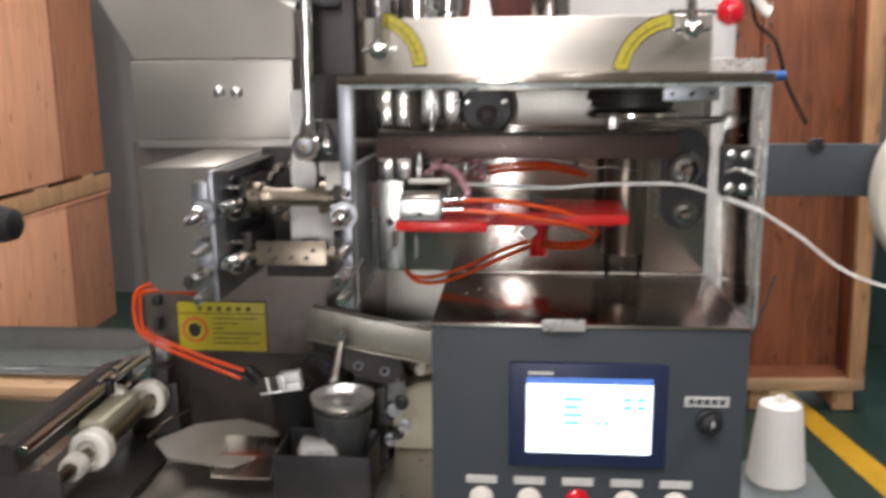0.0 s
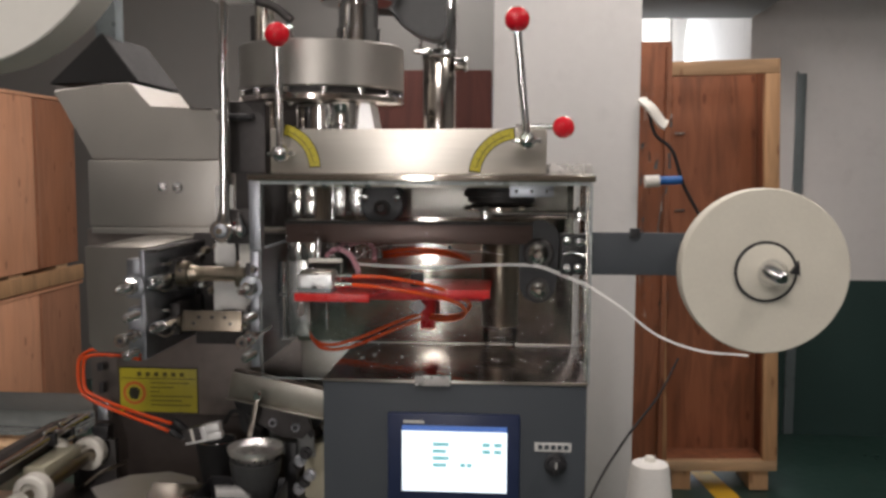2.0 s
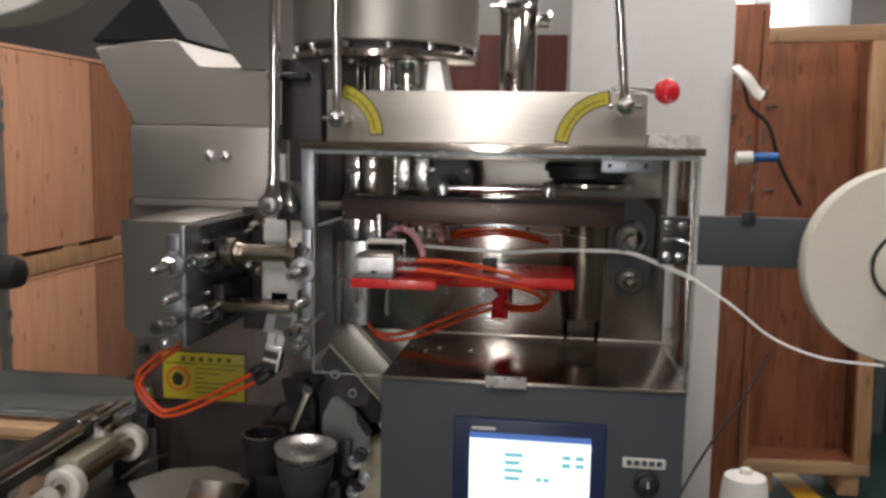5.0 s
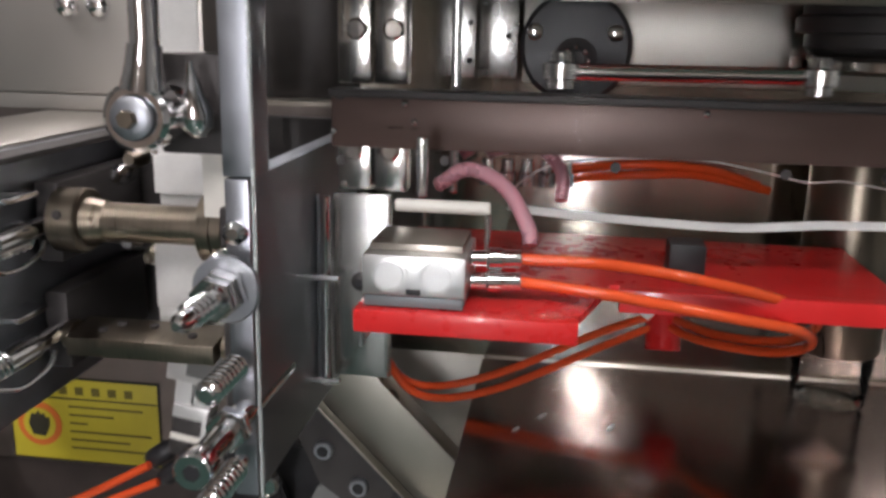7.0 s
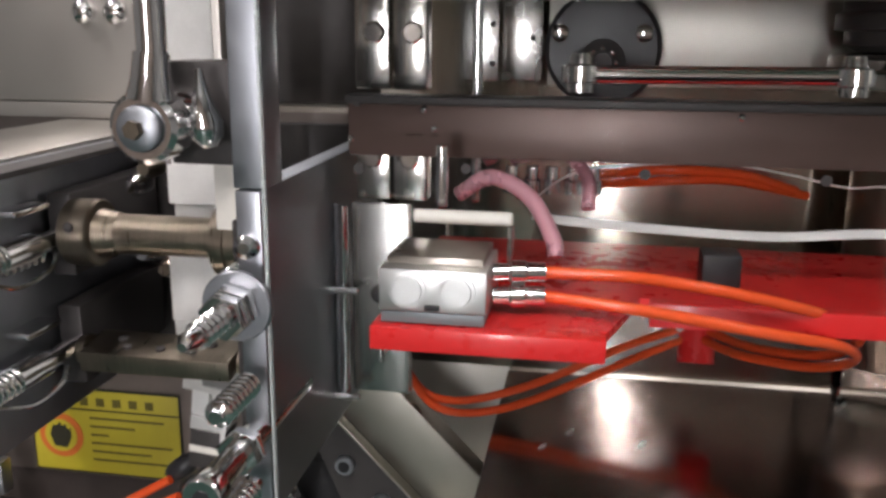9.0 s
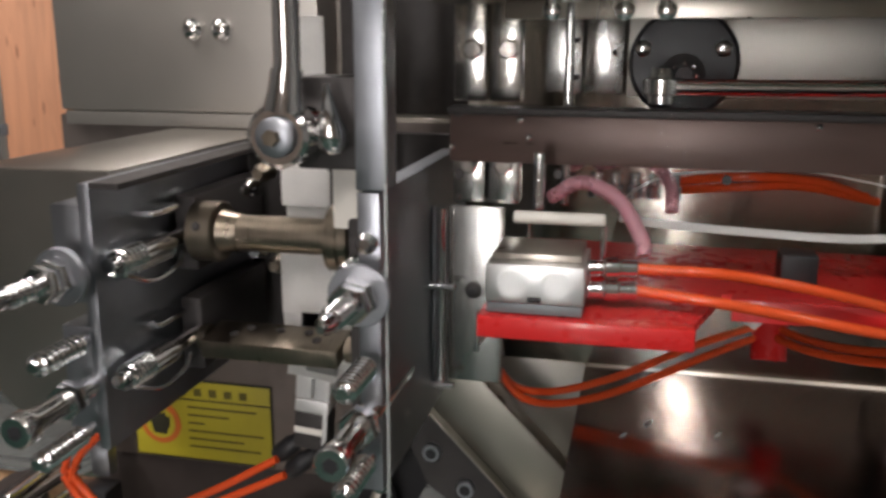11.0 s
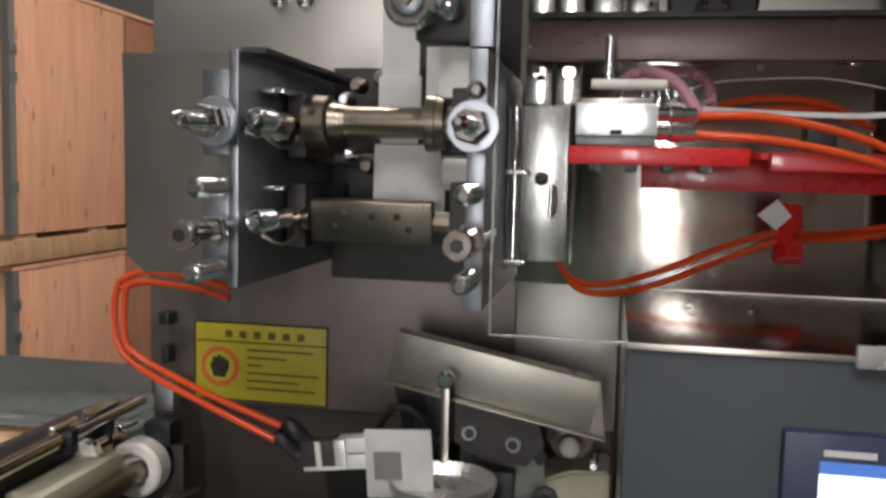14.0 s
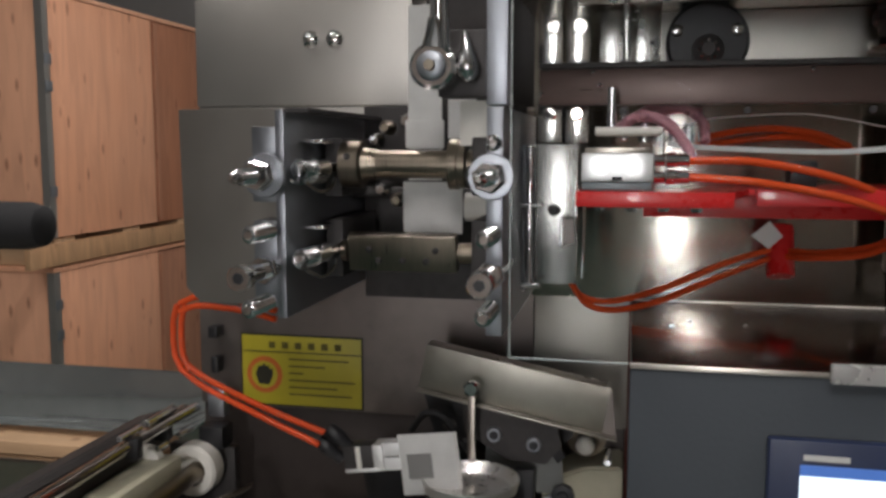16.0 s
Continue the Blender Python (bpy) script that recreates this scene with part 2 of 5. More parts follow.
CREAMBAR = mat("cream_painted_bar", (0.46, 0.44, 0.33), 0.4, 0, 0.10, (6, 6, 6), 60, 0.03, dirt=0.2)
RECESSDARK = mat("recess_shade_colour", (0.050, 0.040, 0.036), 0.5, 0.2, 0.2, (5, 5, 5), 60, 0.04)
COVERM = mat("satin_cover_sheet", (0.45, 0.43, 0.395), 0.36, 1, 0.05, (5, 5, 3), 30, 0.0, 0.05, dirt=0.08, aniso=0.5)
DULLSHEET = mat("blotched_dull_sheet", (0.235, 0.205, 0.19), 0.42, 0.8, 0.15, (5, 5, 5), 40, 0.02, 0.08, dirt=0.3)
CHUTEM = mat("worn_bright_sheet", (0.33, 0.315, 0.275), 0.38, 0.95, 0.14, (6, 6, 6), 40, 0.02, 0.08, dirt=0.25)
FUNNEL = mat("bright_satin_steel", (0.90, 0.89, 0.87), 0.30, 0.9, 0.05, (9, 9, 9), 60, 0.0, 0.05)
PLASTICW = mat("clear_wrap", (0.75, 0.74, 0.72), 0.3, trans=0.6)


def clear(name, colour, shade):
    """Thin acrylic sheet: mostly clear, with gloss at its faces."""
    m = bpy.data.materials.new(name)
    m.use_nodes = True
    nt, n = m.node_tree, m.node_tree.nodes
    n.remove(n["Principled BSDF"])
    tr, gl, mx, lw = (n.new("ShaderNodeBsdfTransparent"), n.new("ShaderNodeBsdfGlossy"), n.new("ShaderNodeMixShader"), n.new("ShaderNodeFresnel"))
    tr.inputs[0].default_value = (*colour, 1)
    gl.inputs["Roughness"].default_value = 0.03
    lw.inputs[0].default_value = shade
    nt.links.new(lw.outputs[0], mx.inputs[0])
    nt.links.new(tr.outputs[0], mx.inputs[1])
    nt.links.new(gl.outputs[0], mx.inputs[2])
    nt.links.new(mx.outputs[0], n["Material Output"].inputs[0])
    return m


WRAP = clear("crinkled_clear_film", (0.93, 0.92, 0.91), 1.25)
ACRYL = clear("clear_acrylic", (0.95, 0.96, 0.96), 1.045)

# lathe-turned funnel: highlights fan out from its middle
fn = FUNNEL.node_tree.nodes
tan = fn.new("ShaderNodeTangent")
tan.direction_type, tan.axis = "RADIAL", "Z"
FUNNEL.node_tree.links.new(tan.outputs[0], fn["Principled BSDF"].inputs["Tangent"])
fn["Principled BSDF"].inputs["Anisotropic"].default_value = 0.9

# ---------------------------------------------------------------- building helpers
ORIGIN = {}


def thing(name, base, label, category, group="", kind=""):
    """An Empty at the thing's base (drawing units), under which its parts hang."""
    ob = new(name)
    ob.empty_display_size = 0.05
    ob.location = W(*base)
    ORIGIN[ob] = W(*base)
    return tagged(ob, label, category, group, kind)


def part(name, bm, material, parent=None, label="", local=False, smooth=40):
    """Links a bmesh, drawn in drawing units, as one mesh; local: drawn round its thing's own origin."""
    me = bpy.data.meshes.new(name)
    if bm.faces:
        bmesh.ops.recalc_face_normals(bm, faces=bm.faces)
    o = ORIGIN.get(parent, Vector((0, 0, 0)))
    for v in bm.verts:
        v.co = v.co * K if local else W(*v.co) - o
    for f in bm.faces:
        f.smooth = True
    for e in bm.edges:
        if len(e.link_faces) == 2 and e.calc_face_angle(0) > radians(smooth):
            e.smooth = False
    bm.to_mesh(me)
    bm.free()
    me.materials.append(material)
    ob = new(name, me)
    if parent is not None:
        ob.parent = parent
        ORIGIN[ob] = o
    if label:
        ob["label"] = label
    return ob


def box(x0, x1, y0, y1, z0, z1, bevel=0.0015, bm=None):
    bm = bm or bmesh.new()
    g = bmesh.ops.create_cube(bm, size=1)["verts"]
    for v in g:
        v.co = Vector(((x0 + x1) / 2 + v.co.x * (x1 - x0), (y0 + y1) / 2 + v.co.y * (y1 - y0), (z0 + z1) / 2 + v.co.z * (z1 - z0)))
    if bevel:
        es = list({e for v in g for e in v.link_edges})
        b = min(bevel, 0.4 * min(abs(x1 - x0), abs(y1 - y0), abs(z1 - z0)))
        bmesh.ops.bevel(bm, geom=es, offset=b, segments=2, affect="EDGES", profile=0.6)
    return bm


def turned(p, q, profile, seg=24, bm=None):
    """A lathe body from p to q: profile rows (distance along, radius)."""
    bm = bm or bmesh.new()
    p, q = Vector(p), Vector(q)
    d = (q - p).normalized()
    u = d.orthogonal().normalized()
    w = d.cross(u)
    rings = []
    for s, r in profile:
        rings.append([bm.verts.new(p + d * s + (u * math.cos(a) + w * math.sin(a)) * max(r, 1e-5)) for a in [2 * math.pi * i / seg for i in range(seg)]])
    for a, b in zip(rings, rings[1:]):
        for i in range(seg):
            j = (i + 1) % seg
            bm.faces.new((a[i], a[j], b[j], b[i]))
    bm.faces.new(rings[0])
    bm.faces.new(rings[-1])
    return bm


def rod(p, q, r, seg=18, chamfer=0.0008, bm=None):
    n = (Vector(q) - Vector(p)).length
    c = min(chamfer, r * 0.4, n * 0.3)
    return turned(p, q, [(0, r - c), (c, r), (n - c, r), (n, r - c)], seg, bm)


def smoothed(pts, n=8):
    pts = [Vector(p) for p in pts]
    ext = [2 * pts[0] - pts[1]] + pts + [2 * pts[-1] - pts[-2]]
    out = []
    for i in range(1, len(ext) - 2):
        a, b, c, d = ext[i - 1:i + 3]
        for k in range(n):
            t = k / n
            out.append(0.5 * (2 * b + (c - a) * t + (2 * a - 5 * b + 4 * c - d) * t * t + (3 * b - a - 3 * c + d) * t ** 3))
    return out + [pts[-1]]


def hose(pts, r, seg=10, n=8, flat=1.0, bm=None):
    """A tube swept along a smooth line through pts."""
    bm = bm or bmesh.new()
    line = smoothed(pts, n)
    up, rings = None, []
    for i, p in enumerate(line):
        d = (line[min(i + 1, len(line) - 1)] - line[max(i - 1, 0)]).normalized()
        up = d.orthogonal().normalized() if up is None else (up - d * up.dot(d)).normalized()
        s = d.cross(up)
        rings.append([bm.verts.new(p + up * r * math.cos(a) + s * r * flat * math.sin(a)) for a in [2 * math.pi * k / seg for k in range(seg)]])
    for a, b in zip(rings, rings[1:]):
        for k in range(seg):
            j = (k + 1) % seg
            bm.faces.new((a[k], a[j], b[j], b[k]))
    bm.faces.new(rings[0])
    bm.faces.new(rings[-1])
    return bm


def spring(p, q, r, wire, turns, bm=None):
    p, q = Vector(p), Vector(q)
    d = q - p
    u = d.orthogonal().normalized()
    w = d.normalized().cross(u)
    pts = [p + d * (i / (turns * 8)) + (u * math.cos(i * math.pi / 4) + w * math.sin(i * math.pi / 4)) * r for i in range(turns * 8 + 1)]
    return hose(pts, wire, 6, 1, bm=bm)


def prism(outline, y0, y1, bevel=0.0, axis="y", bm=None):
    """A plate of any outline, extruded along an axis. outline: (a, b) pairs, in x-z for y, y-z for x, x-y for z."""
    bm = bm or bmesh.new()

    def at(a, b, c):
        return {"y": (a, c, b), "x": (c, a, b), "z": (a, b, c)}[axis]
    lo = [bm.verts.new(at(a, b, y0)) for a, b in outline]
    hi = [bm.verts.new(at(a, b, y1)) for a, b in outline]
    n = len(outline)
    fs = [bm.faces.new(lo), bm.faces.new(hi)]
    for i in range(n):
        fs.append(bm.faces.new((lo[i], lo[(i + 1) % n], hi[(i + 1) % n], hi[i])))
    if bevel:
        bmesh.ops.bevel(bm, geom=list({e for f in fs for e in f.edges}), offset=bevel, segments=2, affect="EDGES")
    return bm


def hexnut(p, d, r, h, bm=None):
    p, d = Vector(p), Vector(d).normalized()
    return turned(p, p + d * h, [(0, r * 0.92), (h * 0.15, r), (h * 0.85, r), (h, r * 0.92)], 6, bm)


def ball(c, r, bm=None):
    bm = bm or bmesh.new()
    bmesh.ops.create_uvsphere(bm, u_segments=24, v_segments=14, radius=r, matrix=Matrix.Translation(c))
    return bm


def arc_plate(cx, cz, r0, r1, a0, a1, y0, y1):
    n = 14
    o = [(cx + r1 * math.cos(radians(a0 + (a1 - a0) * i / n)), cz + r1 * math.sin(radians(a0 + (a1 - a0) * i / n))) for i in range(n + 1)]
    o += [(cx + r0 * math.cos(radians(a1 + (a0 - a1) * i / n)), cz + r0 * math.sin(radians(a1 + (a0 - a1) * i / n))) for i in range(n + 1)]
    return prism(o, y0, y1)


def structure(name, bm, material, label):
    return tagged(part(name, bm, material, None, label), label, kind="structure")


# ---------------------------------------------------------------- the hall
structure("floor", box(-3.2, 2.8, -2.6, 5.2, F - 0.1, F, 0), FLOORG, "glossy dark green epoxy factory floor")
structure("floor_line", prism([(0.80, 2.90), (0.875, 2.90), (1.02, 1.9), (0.93, 1.9)], F, F + 0.002, axis="z"), LINEY, "worn yellow lane line painted on the floor")
structure("ceiling", box(-3.2, 2.8, -2.6, 5.2, 2.75, 2.85, 0), CEIL, "plain painted hall ceiling")
structure("ceiling_beam", box(0.535, 1.098, 2.9, 3.3, 2.08, 2.75, 0.005), WALLG, "grey painted concrete ceiling beam")
structure("ceiling_beam_east", box(1.10, 2.6, 2.95, 3.299, 2.15, 2.75, 0.005), WALLG, "grey painted concrete ceiling beam")
structure("column", box(0.125, 0.535, 2.30, 2.70, F, 2.75, 0.004), WALLW, "square white plastered column behind the machine")
structure("wall_north", box(1.10, 2.6, 3.30, 3.42, F + 0.62, 2.75, 0), WALLW, "white painted hall wall")
structure("dado_north", box(1.10, 2.6, 3.295, 3.42, F, F + 0.618, 0), DADO, "dark green painted dado of the wall")
structure("wall_back", box(-3.2, 0.4, 3.95, 4.05, F, 2.75, 0), WALLG, "dim grey hall wall")
structure("wall_corridor", box(0.4, 0.5, 3.95, 5.1, F, 2.75, 0), WALLW, "white wall of the passage")
structure("wall_corridor_east", box(1.12, 1.22, 3.42, 5.1, F, 2.75, 0), WALLW, "white wall of the passage")
structure("wall_west", box(-3.3, -3.2, -2.6, 5.2, F, 2.75, 0), WALLG, "grey hall wall")
structure("wall_east", box(2.6, 2.7, -2.6, 3.42, F, 2.75, 0), WALLG, "grey hall wall")
# Unseen wall; its brown tone is chosen for what the steel reflects
structure("wall_south", box(-3.2, 2.6, -2.7, -2.6, F, 2.75, 0), WALLB, "unseen wall behind the viewer, brown-grey for the steel's reflections")
structure("wall_corridor_end", box(0.5, 1.12, 5.1, 5.2, F, 2.75, 0), WALLW, "end wall of the passage")
# Unseen window, added to go with the streak lamp
back = thing("added_window", (-0.331, -2.58, F + 0.40), "unseen bright window behind the viewer, added for the steel's highlights", "window", kind="structure")
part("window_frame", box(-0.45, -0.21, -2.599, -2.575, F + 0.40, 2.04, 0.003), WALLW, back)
part("pane", box(-0.425, -0.237, -2.574, -2.570, F + 0.42, 2.02, 0), DAY, back, "bright pane of the added window")
win = thing("window_1", (0.95, 5.08, 1.5), "bright daylit window at the end of the passage", "window", kind="structure")
part("window_frame", box(0.76, 1.12, 5.07, 5.095, 1.5, 2.6, 0.003), WALLW, win)
part("pane", box(0.78, 0.93, 5.06, 5.068, 1.55, 2.55, 0), DAY, win, "glowing bright pane of the added window")
part("pane", box(0.95, 1.10, 5.06, 5.068, 1.55, 2.55, 0), DAY, win, "glowing bright pane of the added window")
for tx, ty in TUBES:
    lamp = thing("ceiling_light", (tx / K, ty / K, F + 3.13 / K), "white fluorescent batten lamp under the ceiling", "lamp", "ceiling lights")
    cx, cy, cz = tx / K, ty / K, F + 3.16 / K
    part("housing", box(cx - 0.03, cx + 0.03, cy - 0.45, cy + 0.45, cz, cz + 0.03, 0.004), WHITEP, lamp)
    part("tube", rod((cx, cy - 0.43, cz - 0.008), (cx, cy + 0.43, cz - 0.008), 0.008), GLOW, lamp, "glowing fluorescent tube")


# ---------------------------------------------------------------- crates
def crate_stack():
    """Two export crates of pale plywood on runners; the near corner carries a steel edge."""
    cx, cy = -1.742, 2.64
    for z0, z1, nm in ((1.083, 1.78, "upper"), (F + 0.002, 0.981, "lower")):
        c = thing("plywood_crate", (cx - 0.4, cy + 0.4, z0), "pale knotty plywood export crate with steel edge strips", "crate", "stacked crates")
        if nm == "upper":
            for k in range(3):
                a = cy + 0.02 + k * 0.36
                part("runner", box(cx - 0.76, cx - 0.008, a, a + 0.10, 0.998, z0 - 0.002, 0.003), PINEH, c, "pale pine runner under the crate")
            part("side_runner", box(cx - 0.007, cx + 0.012, cy - 0.115, cy + 0.945, 1.003, 1.068, 0.003), PINE, c, "pale pine side runner")
        part("side_panel", box(cx - 0.014, cx, cy + 0.002, cy + 0.58, z0, z1, 0.002), PLY, c)
        part("side_panel", box(cx - 0.016, cx - 0.004, cy + 0.584, cy + 0.93, z0, z1, 0.002), PLYDEEP, c, "darker plywood panel")
        part("front_panel", box(cx - 0.76, cx - 0.016, cy, cy + 0.014, z0, z1, 0.002), PLY, c)
        part("back_panel", box(cx - 0.76, cx - 0.018, cy + 0.931, cy + 0.945, z0, z1, 0.002), PLY, c)
        part("lid", box(cx - 0.765, cx + 0.004, cy - 0.004, cy + 0.95, z1 + 0.001, z1 + 0.015, 0.002), PLY, c)
        part("edge_strip", prism([(cx - 0.020, cy - 0.004), (cx + 0.004, cy - 0.004), (cx + 0.004, cy + 0.022), (cx + 0.001, cy + 0.022), (cx + 0.001, cy - 0.001), (cx - 0.020, cy - 0.001)], z0, z1, axis="z"), CASING, c, "galvanised steel edge strip")
        part("batten", box(cx - 0.0035, cx + 0.006, cy + 0.590, cy + 0.612, z0 + 0.01, z1 - 0.01, 0.002), PLYDEEP, c)
        for zz in (z0 + 0.12, z0 + 0.42, z1 - 0.2):
            if zz < z1 - 0.03:
                part("clip", box(cx + 0.0045, cx + 0.008, cy - 0.004, cy + 0.026, zz, zz + 0.03, 0.001), ZINC, c)


crate_stack()

oc = thing("open_crate", (0.85, 2.75, F), "open upright plywood crate with pine frame and red-brown inside", "crate")
X0, X1, YF, ZB, ZT = 0.668, 1.05, 2.62, 0.52, 1.84
part("stile", box(X1 - 0.045, X1, YF, YF + 0.03, ZB + 0.035, ZT - 0.045, 0.002), PINE, oc, "pale pine frame post")
part("stile", box(X0, X0 + 0.03, YF, YF + 0.03, ZB + 0.035, ZT - 0.045, 0.002), PINE, oc, "pale pine frame post")
part("head_rail", box(X0, X1, YF, YF + 0.03, ZT - 0.044, ZT, 0.002), PINEH, oc, "pale pine top rail")
part("foot_rail", box(X0, X1, YF, YF + 0.03, ZB, ZB + 0.034, 0.002), PINEH, oc, "pale pine bottom rail")
part("back_panel", box(X0 + 0.002, X1 - 0.002, YF + 0.20, YF + 0.215, ZB, ZT, 0.001), PLYDARK, oc)
part("side_panel", box(X1 - 0.018, X1 - 0.003, YF + 0.031, YF + 0.199, ZB, ZT, 0.001), PLYDARK, oc)
part("side_panel", box(X0 + 0.003, X0 + 0.018, YF + 0.031, YF + 0.199, ZB, ZT, 0.001), PLYDARK, oc)
part("floor_panel", box(X0 + 0.02, X1 - 0.02, YF + 0.031, YF + 0.199, ZB, ZB + 0.015, 0.001), PLYDARK, oc)
for k in (0, 1):
    xx = X0 + 0.05 + k * 0.25
    part("skid", box(xx, xx + 0.06, YF + 0.02, YF + 0.2, F, ZB - 0.001, 0.002), PINE, oc)
for zz, xx in ((1.62, 0.76), (1.36, 0.76), (1.73, 0.70), (1.22, 0.70)):
    part("staple", box(xx, xx + 0.035, YF + 0.194, YF + 0.199, zz, zz + 0.006, 0.001), CHROME, oc)
oc.rotation_euler = (0, radians(-1.6), 0)
door = thing("crate_panel", (0.59, 2.41, F), "loose red-brown plywood crate side leaning upright", "panel")
part("board", box(0.538, 0.638, 2.402, 2.418, F + 0.001, 1.868, 0.002), PLYDARK, door)
part("batten", box(0.622, 0.637, 2.384, 2.4015, F + 0.001, 1.85, 0.002), PLYDARK, door)
brown = thing("plywood_crate", (-0.05, 2.5, F), "dark red-brown plywood crate behind the machine", "crate")
part("body", box(-0.25, 0.115, 2.5, 2.9, F + 0.001, 1.80, 0.003), PLYRED, brown)
post = thing("door_leaf", (1.3, 3.28, F), "narrow dark grey service door in the wall", "door")
part("leaf", box(1.280, 1.310, 3.285, 3.2935, F + 0.002, 1.868, 0.001), FRAMEGREY, post)
part("frame", box(1.273, 1.2795, 3.280, 3.2935, F + 0.002, 1.875, 0.001), FRAMEGREY, post)
part("handle", rod((1.288, 3.2785, 1.15), (1.288, 3.2785, 1.20), 0.004), CHROME, post)
fw = thing("plastic_wrap", (0.56, 2.39, 1.0), "crinkled clear plastic wrap hanging on the crate edge", "plastic wrap")
bmw = bmesh.new()
gw = [[bmw.verts.new((0.540 + 0.010 * i + 0.012 * noise.noise((i * 0.9, j * 0.35, 2.0)), 2.378 + 0.018 * noise.noise((i * 0.8, j * 0.5, 5.0)) - 0.004 * (i % 2), 1.02 + 0.024 * j + 0.012 * noise.noise((i * 0.7, j * 0.6, 9.0)))) for j in range(31)] for i in range(11)]
for i in range(10):
    for j in range(30):
        bmw.faces.new((gw[i][j], gw[i + 1][j], gw[i + 1][j + 1], gw[i][j + 1]))
wrapob = part("sheet", bmw, WRAP, fw, smooth=12)
wrapob.visible_shadow = False

# ---------------------------------------------------------------- the packing machine: cabinet and cover
cab = thing("machine_cabinet", (0.09, 1.28, F), "blue-grey painted packing machine cabinet with touch screen", "machine")
part("front_panel", box(-0.109, 0.285, 1.06, 1.075, 0.52, 1.180, 0.002), PANEL, cab)
part("body", box(-0.107, 0.283, 1.0755, 1.52, 0.52, 1.178, 0.002), STEEL_H, cab)
part("top_plate", box(-0.108, 0.286, 1.058, 1.335, 1.1805, 1.1845, 0.001), TRAY, cab, "dark polished stainless tray floor")
part("plinth", box(-0.10, 0.275, 1.09, 1.5, F, 0.519, 0.002), DARKSTEEL, cab)
part("back_plate", box(-0.2135, 0.283, 1.340, 1.346, 1.185, 1.484, 0.001), STEEL, cab, "brushed stainless back plate")
part("fold_edge", box(-0.1612, -0.1580, 1.3335, 1.3390, 1.2055, 1.315, 0.0006), CHROME, cab, "bright folded edge of the back plate")
part("front_edge", box(-0.109, 0.286, 1.0575, 1.0597, 1.1800, 1.1842, 0.0006), STEEL_H, cab)
# One wall in two tones: darker on the left, lighter behind the chute
part("side_plate", box(-0.62, -0.2135, 1.3700, 1.374, 1.033, 1.384, 0.001), DULLSHEET, cab, "darker blotched stainless wall below the cover")
part("side_plate", box(-0.2125, -0.1095, 1.3695, 1.374, 1.033, 1.184, 0.001), WALLSHEET, cab, "lighter stainless wall behind the chute")
hmi = part("touch_screen", box(-0.010, 0.187, 1.050, 1.0595, 0.998, 1.136, 0.003), BEZEL, cab, "navy framed touch screen")
part("display", box(0.012, 0.168, 1.0485, 1.0497, 1.018, 1.110, 0), SCREEN, hmi, "lit white display")
part("title_bar", box(0.012, 0.168, 1.0485, 1.0497, 1.1103, 1.118, 0), SCRHEAD, hmi)
part("brand_bar", box(0.014, 0.045, 1.0488, 1.0497, 1.1215, 1.1255, 0), PLATETXT, hmi)
for i in range(4):
    z = 1.088 - i * 0.0105
    part("text_bar", box(0.058, 0.082 - 0.004 * (i % 2), 1.0478, 1.0484, z, z + 0.005, 0), SCRTXT, hmi)
for i, (a, z) in enumerate(((0.132, 1.088), (0.149, 1.088), (0.132, 1.0775), (0.149, 1.0775), (0.099, 1.0565), (0.109, 1.0565))):
    part("text_bar", box(a, a + (0.011 if i < 4 else 0.007), 1.0478, 1.0484, z, z + 0.0055, 0), SCRTXT, hmi)
sw = part("selector_switch", turned((0.240, 1.0595, 1.061), (0.240, 1.03, 1.061), [(0, 0.017), (0.004, 0.017), (0.005, 0.0135), (0.016, 0.0125), (0.018, 0.010)]), BLACK, cab, "black rotary selector switch")
part("grip", box(0.2365, 0.2435, 1.036, 1.0425, 1.050, 1.072, 0.002), BLACK, sw)
part("pointer", box(0.239, 0.241, 1.0352, 1.0358, 1.062, 1.071, 0), PLATETXT, sw)
leg = part("legend_plate", box(0.209, 0.263, 1.058, 1.0598, 1.080, 1.0935, 0.0006), PLATETXT, cab, "pale legend plate")
for i in range(5):
    part("text_bar", box(0.214 + i * 0.0095, 0.221 + i * 0.0095, 1.0574, 1.0579, 1.0835, 1.0905, 0), PANEL, leg)
for i in range(5):
    xb = -0.045 + i * 0.062
    bt = part("push_button", turned((xb, 1.0595, 0.948), (xb, 1.03, 0.948), [(0, 0.0155), (0.004, 0.0155), (0.005, 0.012), (0.012, 0.0115), (0.0135, 0.009)]), (BALLRED if i == 2 else WHITEP), cab, "red push button" if i == 2 else "white push button")
    part("legend_plate", box(xb - 0.02, xb + 0.02, 1.0583, 1.0597, 0.968, 0.979, 0.0004), PLATETXT, bt)

cover = thing("acrylic_cover", (0.04, 1.2, 1.184), "clear acrylic safety cover with grey steel edges", "cover")
glass = [part("front_pane", box(-0.198, 0.284, 1.0505, 1.0535, 1.1860, 1.478, 0.0006), ACRYL, cover),
         part("side_pane", box(0.2845, 0.2875, 1.060, 1.334, 1.1860, 1.478, 0.0006), ACRYL, cover)]
for g in glass:
    g.visible_shadow = False
part("top_frame", box(-0.216, 0.291, 1.045, 1.40, 1.480, 1.4895, 0.0012), STEEL, cover, "grey steel top frame")
part("edge_post", box(0.2795, 0.2835, 1.0605, 1.0645, 1.186, 1.4795, 0.0006), STEEL, cover)
part("pull_tab", box(0.030, 0.083, 1.050, 1.0562, 1.178, 1.192, 0.001), PLASTICW, cover, "clear pull tab")
